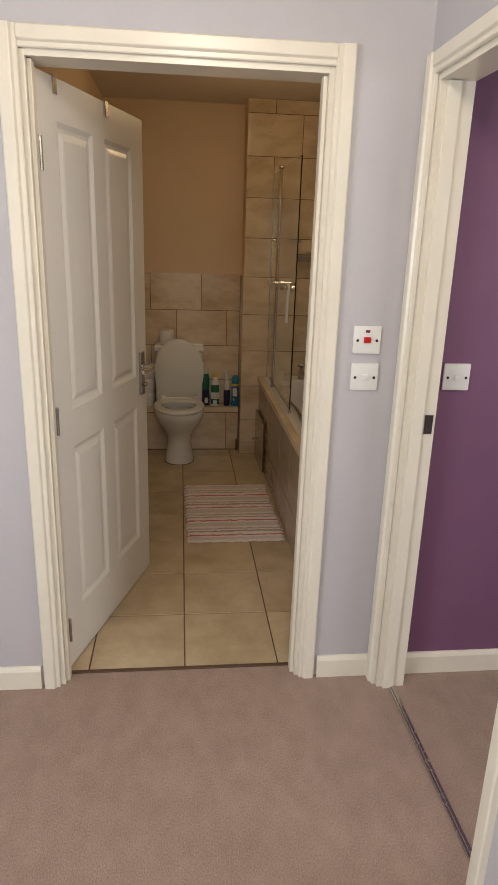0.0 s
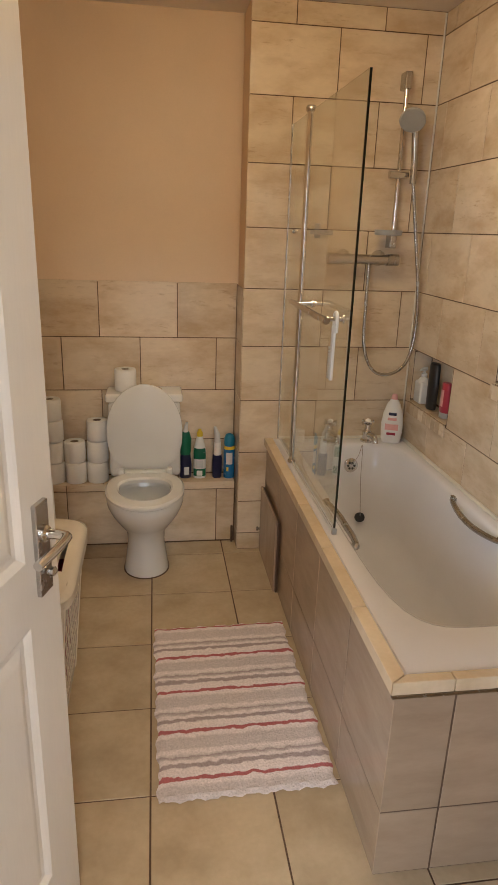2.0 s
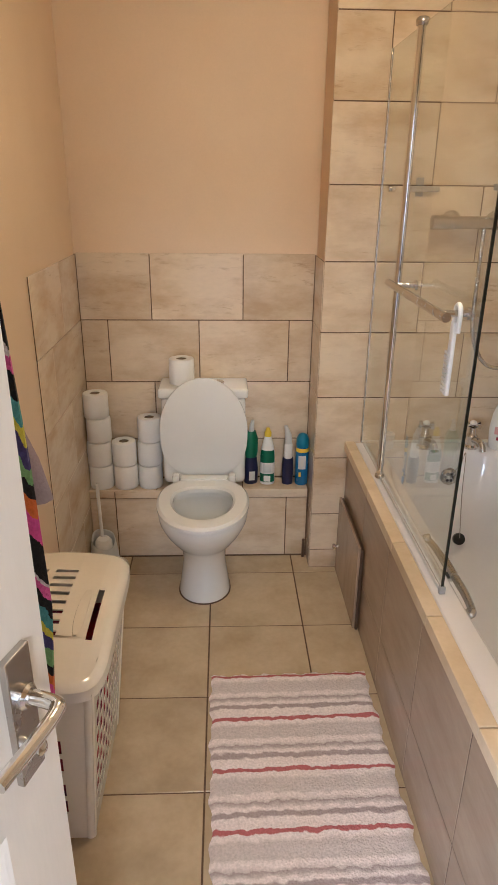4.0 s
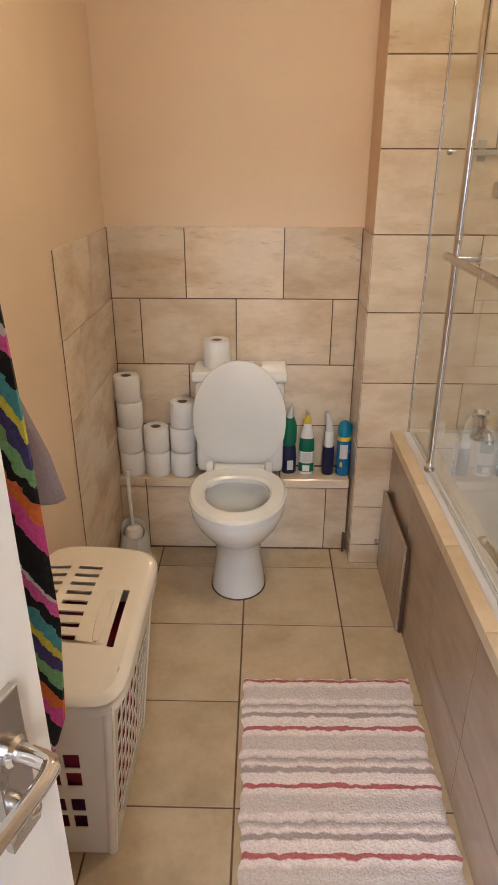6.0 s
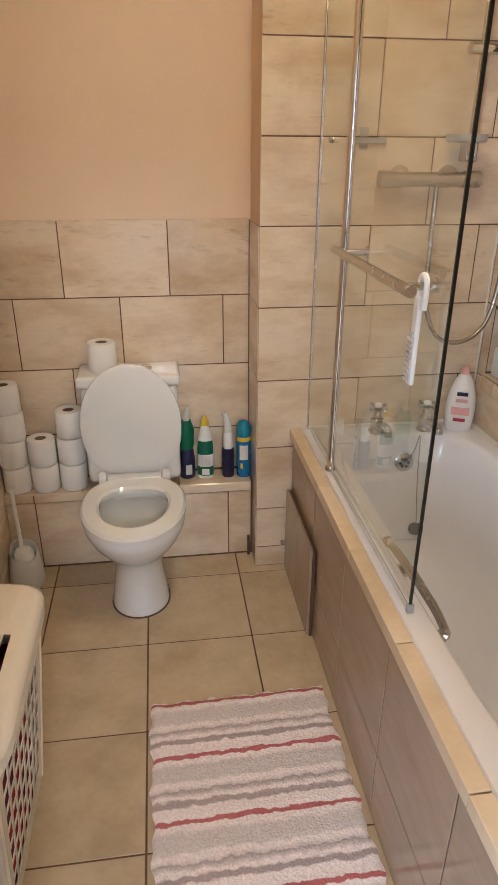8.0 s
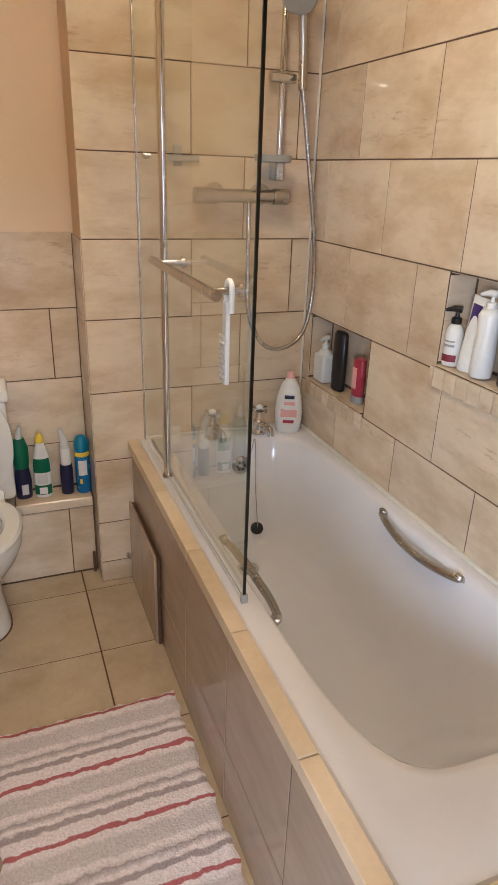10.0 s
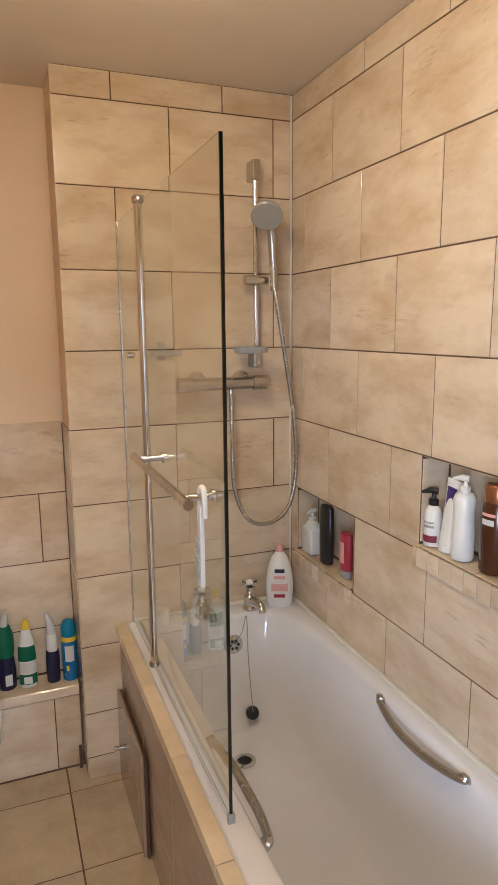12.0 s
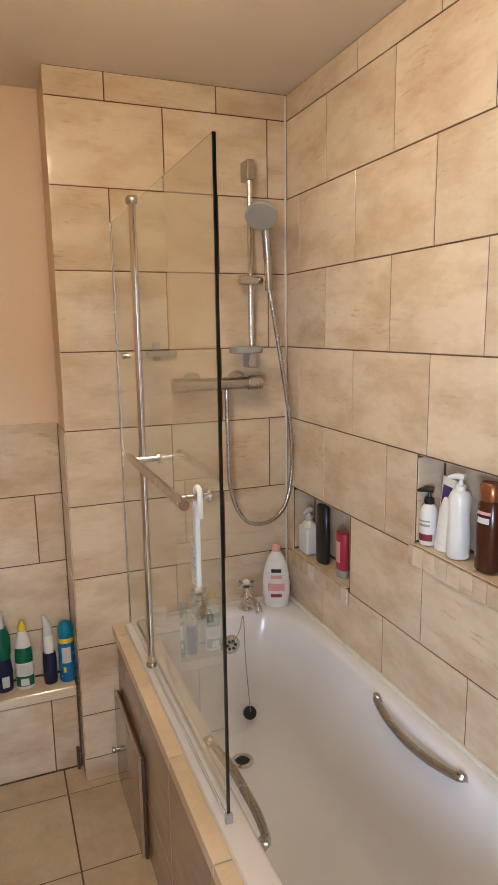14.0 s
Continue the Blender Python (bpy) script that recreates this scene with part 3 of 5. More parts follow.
waste = part("waste", lathe([(0.038, 0), (0.038, 0.004), (0.026, 0.006), (0.022, 0.001)], 24), CHROME, bath, "chrome waste ring", True, pose(1.250, 4.045, 0.146))
part("waste_hole", lathe([(0.021, 0), (0.021, 0.0045), (0.01, 0.005)], 20), DARK, waste, "", True, pose(1.250, 4.045, 0.146))
plug = thing("bath_plug", "black rubber bath plug on a ball chain", "plug", pose(1.325, 4.16, 0.235))
part("stopper", lathe([(0.018, 0), (0.023, 0.003), (0.023, 0.016), (0.012, 0.02)], 18), DARK, plug, "", True, pose(1.325, 4.170, 0.232, 62))
part("chain", tube(smooth_line([(1.325, 4.155, 0.245), (1.325, 4.195, 0.42), (1.335, 4.238, 0.565), (1.315, 4.226, 0.52), (1.287, 4.226, 0.474)], 8), 0.0016, 6), STEEL, plug, "", True)

# tiled bath surround: core and service hatch
setting("bath_surround", cuboid(block(0.902, 0.926, 2.626, SY, -0.004, 0.546), 0.926, RX, 2.626, 2.642, -0.004, 0.546), GROUT, "tiled upstand round the bath", "bath panel")
setting("sealant_bead", tube([(1.5535, 2.68, 0.574), (1.5535, 4.338, 0.574)], 0.0085, 8), SEALANT, "white sealant bead between bath and tiles", "sealant")
setting("sealant_bead_2", tube([(0.95, 4.339, 0.574), (1.55, 4.339, 0.574)], 0.0085, 8), SEALANT, "white sealant bead between bath and tiles", "sealant")
setting("sealant_bead_3", tube([(1.553, 4.338, 0.58), (1.553, 4.338, 2.34)], 0.004, 8), SEALANT, "white sealant line in the tiled corner", "sealant")
hatch = thing("service_hatch", "beige tiled service hatch leaning against the bath panel", "hatch", pose(0.88, 4.12, 0))
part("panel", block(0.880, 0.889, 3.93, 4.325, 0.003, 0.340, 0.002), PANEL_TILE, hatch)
part("edge", block(0.8892, 0.8972, 3.922, 4.325, 0.003, 0.334), WOOD, hatch, "dark bare edge")
part("knob", lathe([(0.005, 0), (0.005, 0.010), (0.010, 0.013), (0.010, 0.020), (0.005, 0.022)], 14), STEEL, hatch, "small metal knob", True, pose(0.880, 4.295, 0.130, 0, -90))

# ---- bath screen ----
screen = thing("bath_screen", "clear folding glass bath screen with chrome pivot and towel bar", "shower screen", pose(0.95, 4.0, BZ))
GX, ST = 0.953, 1.908
part("fixed_pane", block(GX - 0.003, GX + 0.003, 4.035, 4.325, BZ + 0.012, ST), GLASS, screen, "clear fixed glass pane").visible_shadow = False
part("folding_pane", block(GX - 0.003, GX + 0.003, 3.342, 3.995, BZ + 0.016, ST), GLASS, screen, "clear folding glass pane").visible_shadow = False
part("pane_edge", block(GX - 0.0032, GX + 0.0032, 3.3375, 3.3415, BZ + 0.016, ST), EDGE_DARK, screen, "dark glass edge")
part("wall_channel", block(GX - 0.005, GX + 0.005, 4.3255, 4.341, BZ + 0.003, ST, 0.001), STEEL, screen)
part("pivot_tube", tube([(GX, 4.015, BZ + 0.002), (GX, 4.015, ST + 0.004)], 0.0135, 16), CHROME, screen, "chrome pivot tube", True)
part("pivot_cap", lathe([(0.017, 0), (0.019, 0.004), (0.019, 0.014), (0.014, 0.02)], 18), STEEL, screen, "", True, pose(GX, 4.015, ST))
part("pivot_cap", lathe([(0.014, 0), (0.018, 0.004), (0.018, 0.012), (0.014, 0.016)], 18), STEEL, screen, "", True, pose(GX, 4.015, BZ))
part("seal_strip", block(GX - 0.004, GX + 0.004, 3.345, 3.995, BZ + 0.002, BZ + 0.0155), PLASTIC_FROST, screen, "clear plastic seal strip")
part("end_block", block(GX - 0.008, GX + 0.008, 3.333, 3.344, BZ + 0.001, BZ + 0.022, 0.002), GREY_PLASTIC, screen)
bx = GX - 0.070
bar = part("towel_bar", tube([(bx, 3.35, 1.255), (bx, 3.86, 1.255)], 0.0105, 14), STEEL, screen, "chrome towel bar", True)
for y in (3.40, 3.81):
    part("standoff", tube([(GX - 0.003, y, 1.255), (bx, y, 1.255)], 0.0075, 12), CHROME, bar, "", True)
    part("washer", tube([(GX - 0.0035, y, 1.255), (GX - 0.010, y, 1.255)], 0.014, 14), CHROME, bar, "", True)
part("stop_pin", lathe([(0.009, 0), (0.009, 0.010), (0.006, 0.012)], 12), STEEL, screen, "", True, pose(GX - 0.003, 4.19, 1.50, 0, -90))

strap = thing("hanging_strap", "white plastic back brush hanging from the screen's towel bar", "back brush", pose(0.925, 3.40, 1.25))
part("loop", tube(smooth_line([(0.925, 3.387, 1.215), (0.925, 3.386, 1.262), (0.925, 3.400, 1.274), (0.925, 3.414, 1.262), (0.925, 3.414, 1.22)], 6), 0.0056, 8), PLASTIC_WHITE, strap, "", True)
part("blade", block(0.919, 0.930, 3.402, 3.424, 1.065, 1.235, 0.005), PLASTIC_WHITE, strap)
for k in range(10):
    part("tooth", block(0.915, 0.9178, 3.404, 3.426, 1.072 + 0.010 * k, 1.078 + 0.010 * k), PLASTIC_FROST, strap)

# ---- shower ----
shower = thing("shower", "chrome thermostatic bar shower with hand shower on a riser rail", "shower", pose(1.40, SY, 1.4))
RXS, RYS = 1.402, SY - 0.052
part("riser_rail", tube([(RXS, RYS, 1.47), (RXS, RYS, 2.10)], 0.0095, 14), CHROME, shower, "chrome riser rail", True)
for z in (1.475, 2.085):
    part("bracket", block(RXS - 0.014, RXS + 0.014, RYS - 0.016, SY - 0.006, z - 0.032, z + 0.032, 0.005), STEEL, shower)
part("soap_dish", lathe([(0.050, 0), (0.058, 0.003), (0.060, 0.022), (0.056, 0.022), (0.052, 0.006)], 28, 1.0, 0.72), GREY_PLASTIC, shower, "smoky plastic soap dish", True, pose(RXS - 0.035, RYS - 0.04, 1.495))
part("slider", tube([(RXS - 0.045, RYS - 0.012, 1.735), (RXS + 0.035, RYS - 0.012, 1.735)], 0.0165, 16), CHROME, shower, "chrome slider", True)
part("head_handle", tube(smooth_line([(RXS + 0.044, RYS - 0.055, 1.70), (RXS + 0.042, RYS - 0.050, 1.80), (RXS + 0.030, RYS - 0.058, 1.90), (RXS + 0.014, RYS - 0.085, 1.945)], 6), 0.0140, 12), STEEL, shower, "", True)
rose = part("shower_head", lathe([(0.012, 0.0), (0.035, 0.006), (0.050, 0.016), (0.052, 0.026), (0.047, 0.031), (0.004, 0.032)], 32), GREY_PLASTIC, shower, "grey round shower head", True, pose(RXS + 0.010, RYS - 0.075, 1.945, 132, 0, -24))
part("valve_bar", tube([(1.125, SY - 0.075, 1.395), (1.42, SY - 0.075, 1.395)], 0.021, 20), STEEL, shower, "chrome thermostatic valve bar", True)
for x in (1.125, 1.382):
    part("valve_knob", tube([(x - 0.005, SY - 0.075, 1.395), (x + 0.045, SY - 0.075, 1.395)], 0.0245, 18), STEEL, shower, "", True)
for x in (1.205, 1.36):
    part("flange", lathe([(0.033, 0), (0.033, 0.006), (0.020, 0.022), (0.018, 0.058)], 24), CHROME, shower, "", True, pose(x, SY - 0.006, 1.400, 90))
hose = smooth_line([(1.30, SY - 0.075, 1.375), (1.298, SY - 0.085, 1.20), (1.302, SY - 0.095, 1.03), (1.345, SY - 0.11, 0.925), (1.42, SY - 0.12, 0.905), (1.495, SY - 0.115, 0.955),
                    (1.528, SY - 0.105, 1.08), (1.522, SY - 0.105, 1.25), (1.490, SY - 0.105, 1.46), (1.458, SY - 0.107, 1.64), (RXS + 0.044, RYS - 0.056, 1.71)], 9)
part("hose", tube(hose, 0.0072, 10), STEEL, shower, "ribbed metal hose", True)


clip = thing("wall_hook", "small frosted plastic wall hook on the shower tiles", "hook", pose(1.09, SY, 1.50))
part("plate", block(1.072, 1.098, SY - 0.012, SY - 0.005, 1.475, 1.535, 0.002), GREY_PLASTIC, clip)
part("arm", block(1.05, 1.15, SY - 0.03, SY - 0.012, 1.49, 1.508, 0.004), GREY_PLASTIC, clip)


def tap(x):
    t = thing("bath_tap", "chrome pillar bath tap with a cross-head handle", "tap", pose(x, 4.285, BZ) @ Matrix.Scale(1.22, 4), group="bath taps")
    hang("body", lathe([(0.024, 0), (0.024, 0.006), (0.018, 0.012), (0.018, 0.040), (0.012, 0.046), (0.010, 0.066), (0.014, 0.070)], 18), CHROME, t, Matrix())
    hang("spout", tube(smooth_line([(0, 0, 0.026), (0.006, -0.03, 0.034), (0.012, -0.056, 0.030), (0.014, -0.064, 0.010)], 5), 0.0105, 12), CHROME, t, Matrix())
    for a in (0, 90):
        hang("cross_arm", tube([(-0.027, 0, 0), (-0.020, 0, 0), (0.020, 0, 0), (0.027, 0, 0)], [0.007, 0.0045, 0.0045, 0.007], 8), CHROME, t, pose(0, 0, 0.076, 0, 0, a + 25))
    hang("button", lathe([(0.010, 0), (0.011, 0.006), (0.006, 0.011)], 14), PLASTIC_WHITE, t, pose(0, 0, 0.078))
    return t


tap(1.19)
tap(1.367)


# ---- bottles ----
def bottle(name, label, at, profile, mat, sx=1.0, sy=1.0, cap=None, cap_mat=None, cap_label="", bands=(), n=28, category="bottle"):
    """Turned or flattened bottle with its cap; bands are printed panels (angle, half width, z0, z1, material) laid on its skin."""
    t = thing(name, label, category, at)
    hang("body", lathe(profile, n, sx, sy), mat, t, Matrix())
    if cap:
        hang("cap", lathe(cap, 20, min(1, sx * 1.05), min(1, sy * 1.05)) if cap[0][0] > 0.014 else lathe(cap, 18), cap_mat, t, Matrix(), cap_label)
    for a0, half, z0, z1, m in bands:
        def radius(z):
            for (r0, h0), (r1, h1) in zip(profile, profile[1:]):
                if h0 <= z <= h1 and h1 > h0:
                    return r0 + (r1 - r0) * (z - h0) / (h1 - h0)
            return profile[-1][0]
        ring = []
        for k in range(5):
            z = z0 + (z1 - z0) * k / 4
            r = radius(z) + 0.0007
            ring.append([(r * sx * math.cos(radians(a0 + half * (j / 5 - 1))), r * sy * math.sin(radians(a0 + half * (j / 5 - 1))), z) for j in range(11)])
        hang("print", loft(ring, cap=False, closed=False), m, t, Matrix())
    return t


def pump(t, z, mat, reach=0.028, turn=200):
    collar = hang("pump_collar", lathe([(0.012, z), (0.013, z + 0.002), (0.013, z + 0.014), (0.006, z + 0.018), (0.004, z + 0.03)], 16), mat, t, Matrix())
    c, s = math.cos(radians(turn)), math.sin(radians(turn))
    hang("pump_head", tube([(-0.010 * c, -0.010 * s, z + 0.036), (0.008 * c, 0.008 * s, z + 0.037), (reach * c, reach * s, z + 0.031)], [0.009, 0.008, 0.004], 10), mat, collar, Matrix())


SH = 0.3255
b = bottle("cleaner_bottle", "green and navy toilet cleaner bottle with an angled neck", pose(0.528, 4.50, SH, 0, 0, 10), [(0.026, 0), (0.029, 0.004), (0.030, 0.07), (0.024, 0.12)], NAVY, 1, 0.75)
hang("upper_body", lathe([(0.024, 0.12), (0.028, 0.14), (0.029, 0.20), (0.018, 0.235)], 24, 1, 0.75), GREEN, b, Matrix())
hang("neck", tube([(0, 0, 0.235), (0.001, -0.004, 0.262), (0.004, -0.012, 0.285)], [0.012, 0.010, 0.006]), PLASTIC_FROST, b, Matrix())
hang("print", block(-0.012, 0.012, -0.0255, -0.0225, 0.02, 0.06, 0.0005), PLASTIC_FROST, b, Matrix())
b = bottle("bleach_bottle", "white bleach bottle with green label and yellow cap", pose(0.597, 4.495, SH, 0, 0, -5), [(0.029, 0), (0.031, 0.004), (0.031, 0.135), (0.026, 0.165), (0.016, 0.205), (0.014, 0.215)], PLASTIC_WHITE, 1, 0.7,
           [(0.0145, 0.213), (0.0145, 0.232), (0.009, 0.240), (0.007, 0.25)], YELLOW, "yellow cap", ((-90, 70, 0.10, 0.155, GREEN), (-90, 70, 0.012, 0.05, GREEN), (-90, 34, 0.055, 0.095, PLASTIC_FROST)))
hang("print", block(-0.014, 0.014, -0.0245, -0.0225, 0.016, 0.042, 0.0005), PLASTIC_WHITE, b, Matrix())
b = bottle("toilet_freshener", "navy bottle with a white sleeve and clear hooked cap", pose(0.683, 4.49, SH), [(0.021, 0), (0.023, 0.004), (0.024, 0.09), (0.022, 0.118)], NAVY, 1, 0.8,
           [(0.017, 0.118), (0.018, 0.125), (0.017, 0.18), (0.014, 0.184)], PLASTIC_WHITE, "white sleeve")
hang("hook_cap", tube([(0, 0, 0.184), (-0.002, 0, 0.22), (-0.014, -0.002, 0.262)], [0.016, 0.014, 0.007]), PLASTIC_FROST, b, Matrix())
b = bottle("air_freshener", "blue air freshener aerosol with a rounded teal cap", pose(0.742, 4.49, SH), [(0.025, 0), (0.027, 0.004), (0.027, 0.155), (0.023, 0.170)], BLUE, 1, 1,
           [(0.0255, 0.170), (0.027, 0.178), (0.026, 0.205), (0.018, 0.222), (0.006, 0.228)], TEAL, "teal cap", ((-90, 80, 0.150, 0.166, YELLOW), (-95, 34, 0.075, 0.135, PLASTIC_FROST), (-112, 10, 0.04, 0.06, YELLOW)))

b = bottle("body_wash_bottle", "white body wash bottle with pink print and pale pink cap", pose(1.478, 4.268, BZ, 0, 0, -24), [(0.038, 0), (0.044, 0.005), (0.049, 0.05), (0.050, 0.09), (0.044, 0.14), (0.030, 0.185), (0.016, 0.207)],
           PLASTIC_WHITE, 1, 0.6, [(0.015, 0.203), (0.014, 0.222), (0.010, 0.232)], PINK, "pale pink cap")
for zz, hw, m in ((0.142, 0.018, NAVY), (0.118, 0.020, PINK), (0.08, 0.03, PINK), (0.048, 0.020, RED)):
    hang("print", block(-hw, hw, -0.0312, -0.0205, zz - (0.014 if zz == 0.08 else 0.006), zz + (0.014 if zz == 0.08 else 0.006), 0.001), m, b, Matrix())
bottle("small_jar", "small white jar on the rim of the bath", pose(1.045, 4.29, BZ), [(0.026, 0), (0.027, 0.003), (0.027, 0.034), (0.026, 0.036)], PLASTIC_WHITE, 1, 1, [(0.028, 0.036), (0.0285, 0.04), (0.0285, 0.056), (0.026, 0.058)], PLASTIC_CREAM, "cream lid", category="jar")

N1 = 0.7755
b = thing("soap_dispenser", "square clear white soap dispenser with a pump in the small niche", "dispenser", pose(1.588, 4.222, N1))
hang("body", block(-0.026, 0.026, -0.037, 0.037, 0, 0.10, 0.010, 3), PLASTIC_FROST, b, Matrix())
hang("shoulder", lathe([(0.034, 0.099), (0.026, 0.112), (0.013, 0.12)], 20, 0.75, 1), PLASTIC_FROST, b, Matrix())
pump(b, 0.12, PLASTIC_FROST, 0.03, 205)
bottle("shower_gel_bottle", "tall flat black shower gel bottle in the small niche", pose(1.586, 4.112, N1, 0, 0, 3), [(0.030, 0), (0.034, 0.004), (0.036, 0.10), (0.034, 0.195), (0.028, 0.203)], BLACK, 0.55, 1)
bottle("small_red_bottle", "small red tube bottle standing on its grey cap", pose(1.584, 3.975, N1), [(0.028, 0.024), (0.030, 0.03), (0.031, 0.08), (0.029, 0.145), (0.026, 0.148)], RED, 0.6, 1, [(0.027, 0), (0.028, 0.003), (0.028, 0.024)], GREY_PLASTIC, "grey cap",
       ((180, 26, 0.05, 0.12, PINK),))
N2 = 1.0255
b = bottle("hand_wash_bottle", "short white pump bottle with dark red print and black pump", pose(1.580, 3.536, N2), [(0.020, 0), (0.0225, 0.004), (0.0225, 0.085), (0.018, 0.098), (0.011, 0.106)], PLASTIC_WHITE, 1, 1,
           bands=((200, 60, 0.012, 0.030, MAROON), (200, 40, 0.05, 0.056, GREY_PLASTIC), (200, 40, 0.062, 0.066, GREY_PLASTIC)))
pump(b, 0.106, BLACK, 0.03, 130)
t = thing("lotion_tube", "white squeezed lotion tube with purple end standing on its cap", "tube", pose(1.590, 3.486, N2, 5, 0, 0))
hang("body", loft([[(x * (1 - 0.93 * k / 6), y * (1 + 0.08 * k / 6), 0.02 + 0.165 * k / 6) for x, y, _ in oval(0, 0, 0.022, 0.026, 0, 2, 24)] for k in range(7)]), PLASTIC_WHITE, t, Matrix())
hang("cap", lathe([(0.023, 0), (0.024, 0.002), (0.024, 0.02)], 20), PLASTIC_WHITE, t, Matrix())
hang("print", block(-0.0145, -0.0115, -0.014, 0.017, 0.10, 0.165, 0.0005), PURPLE_PL, t, pose(0, 0, 0, 0, 3))
b = bottle("lotion_bottle", "tall white lotion pump bottle in the large niche", pose(1.584, 3.426, N2), [(0.024, 0), (0.027, 0.004), (0.0275, 0.05), (0.0245, 0.105), (0.027, 0.148), (0.022, 0.160), (0.015, 0.165)], PLASTIC_WHITE)
pump(b, 0.163, PLASTIC_WHITE, 0.03, 120)
bottle("shampoo_bottle", "dark amber shampoo bottle with a copper cap", pose(1.586, 3.330, N2), [(0.028, 0), (0.032, 0.004), (0.033, 0.10), (0.030, 0.155), (0.024, 0.165)], AMBER, 0.75, 1,
       [(0.025, 0.165), (0.026, 0.168), (0.025, 0.20), (0.020, 0.206)], COPPER, "copper cap", ((190, 30, 0.115, 0.128, PLASTIC_FROST), (190, 36, 0.135, 0.142, PINK)))
bottle("conditioner_bottle", "deep purple conditioner bottle on a clear cap", pose(1.588, 3.250, N2), [(0.026, 0.03), (0.030, 0.034), (0.031, 0.13), (0.026, 0.16)], PURPLE_PL, 0.75, 1, [(0.024, 0), (0.025, 0.03)], PLASTIC_FROST, "clear cap")

# ---- toilet ----
toilet = thing("toilet", "white close-coupled toilet with its lid raised", "toilet", pose(0.335, 4.2, 0))
TX = 0.335


def egg(cy, ax, front, back, z, n=56, flat=2.0):
    """Egg-shaped ring: rounder to the front (-y), squarer to the back."""
    ring = []
    for i in range(n):
        a = 2 * math.pi * i / n
        c, s = math.cos(a), math.sin(a)
        p = flat if s < 0 else 2.6
        r = (abs(c) ** p + abs(s) ** p) ** (-1 / p)
        ring.append((TX + ax * r * c, cy + (front if s < 0 else back) * r * s, z))
    return ring


pedestal = [egg(4.20, 0.098, 0.108, 0.14, 0.0), egg(4.20, 0.100, 0.110, 0.14, 0.012), egg(4.21, 0.092, 0.105, 0.13, 0.06), egg(4.215, 0.082, 0.098, 0.12, 0.14), egg(4.21, 0.088, 0.110, 0.12, 0.20),
            egg(4.20, 0.118, 0.150, 0.13, 0.245), egg(4.19, 0.150, 0.195, 0.15, 0.30), egg(4.18, 0.166, 0.218, 0.17, 0.345), egg(4.18, 0.170, 0.225, 0.18, 0.378), egg(4.18, 0.166, 0.221, 0.178, 0.386),
            egg(4.165, 0.134, 0.174, 0.130, 0.386), egg(4.165, 0.128, 0.168, 0.124, 0.366), egg(4.165, 0.146, 0.190, 0.142, 0.358), egg(4.17, 0.138, 0.182, 0.136, 0.325), egg(4.18, 0.100, 0.126, 0.108, 0.262), egg(4.19, 0.055, 0.06, 0.06, 0.19), egg(4.195, 0.04, 0.04, 0.04, 0.165)]
part("bowl", loft(pedestal), PORCELAIN, toilet, smooth=True)
part("water", loft([egg(4.184, 0.067, 0.079, 0.076, 0.220), egg(4.184, 0.066, 0.078, 0.075, 0.2205)]), GLASS, toilet, "still water in the bowl")
part("seal", loft([egg(4.20, 0.1035, 0.1135, 0.1435, 0.0005), egg(4.20, 0.1015, 0.1115, 0.1415, 0.004)]), WOOD, toilet, "dark stained sealant line at the foot", True)
seat = [egg(4.175, 0.166, 0.222, 0.175, 0.390), egg(4.175, 0.173, 0.231, 0.180, 0.395), egg(4.175, 0.173, 0.231, 0.180, 0.405), egg(4.175, 0.164, 0.222, 0.172, 0.414), egg(4.17, 0.122, 0.158, 0.112, 0.414),
        egg(4.17, 0.113, 0.150, 0.104, 0.406), egg(4.17, 0.113, 0.150, 0.104, 0.390)]
bm = loft(seat + [seat[0]], cap=False)
part("seat", bm, PORCELAIN, toilet, "white toilet seat, down", True)
part("seat_hinge", block(TX - 0.095, TX + 0.095, 4.335, 4.375, 0.388, 0.420, 0.006), PORCELAIN, toilet, "", True)
for s in (-1, 1):
    part("hinge_post", block(TX + s * 0.112 - 0.014, TX + s * 0.112 + 0.014, 4.338, 4.372, 0.388, 0.432, 0.006), PORCELAIN, toilet, "", True)
lid = [[(x - TX, y, z) for x, y, z in egg(0, a, f, bk, zz)] for a, f, bk, zz in ((0.160, 0.215, 0.190, 0.0), (0.172, 0.228, 0.200, 0.004), (0.173, 0.229, 0.201, 0.012), (0.165, 0.222, 0.194, 0.020), (0.02, 0.03, 0.02, 0.026))]
toilet_lid = part("lid", loft(lid), PORCELAIN, toilet, "white toilet lid, raised", True, Matrix.Translation((TX, 4.368, 0.602)) @ pose(0, 0, 0, -84))
for s in (-1, 1):
    part("bumper", block(-0.012, 0.012, -0.006, 0.006, -0.004, 0.004, 0.003), PLASTIC_WHITE, toilet_lid, "", False, pose(TX + s * 0.135, 4.366, 0.735, -84, 0, s * 30))
part("cistern", block(TX - 0.165, TX + 0.165, 4.395, 4.550, 0.37, 0.735, 0.025, 4), PORCELAIN, toilet, "white ceramic cistern", True)
cistern_lid = part("cistern_lid", block(TX - 0.175, TX + 0.175, 4.385, 4.552, 0.736, 0.776, 0.014, 4), PORCELAIN, toilet, "", True)
part("button", lathe([(0.022, 0), (0.022, 0.006), (0.018, 0.009)], 20), CHROME, cistern_lid, "chrome flush button", True, pose(TX + 0.06, 4.47, 0.776))


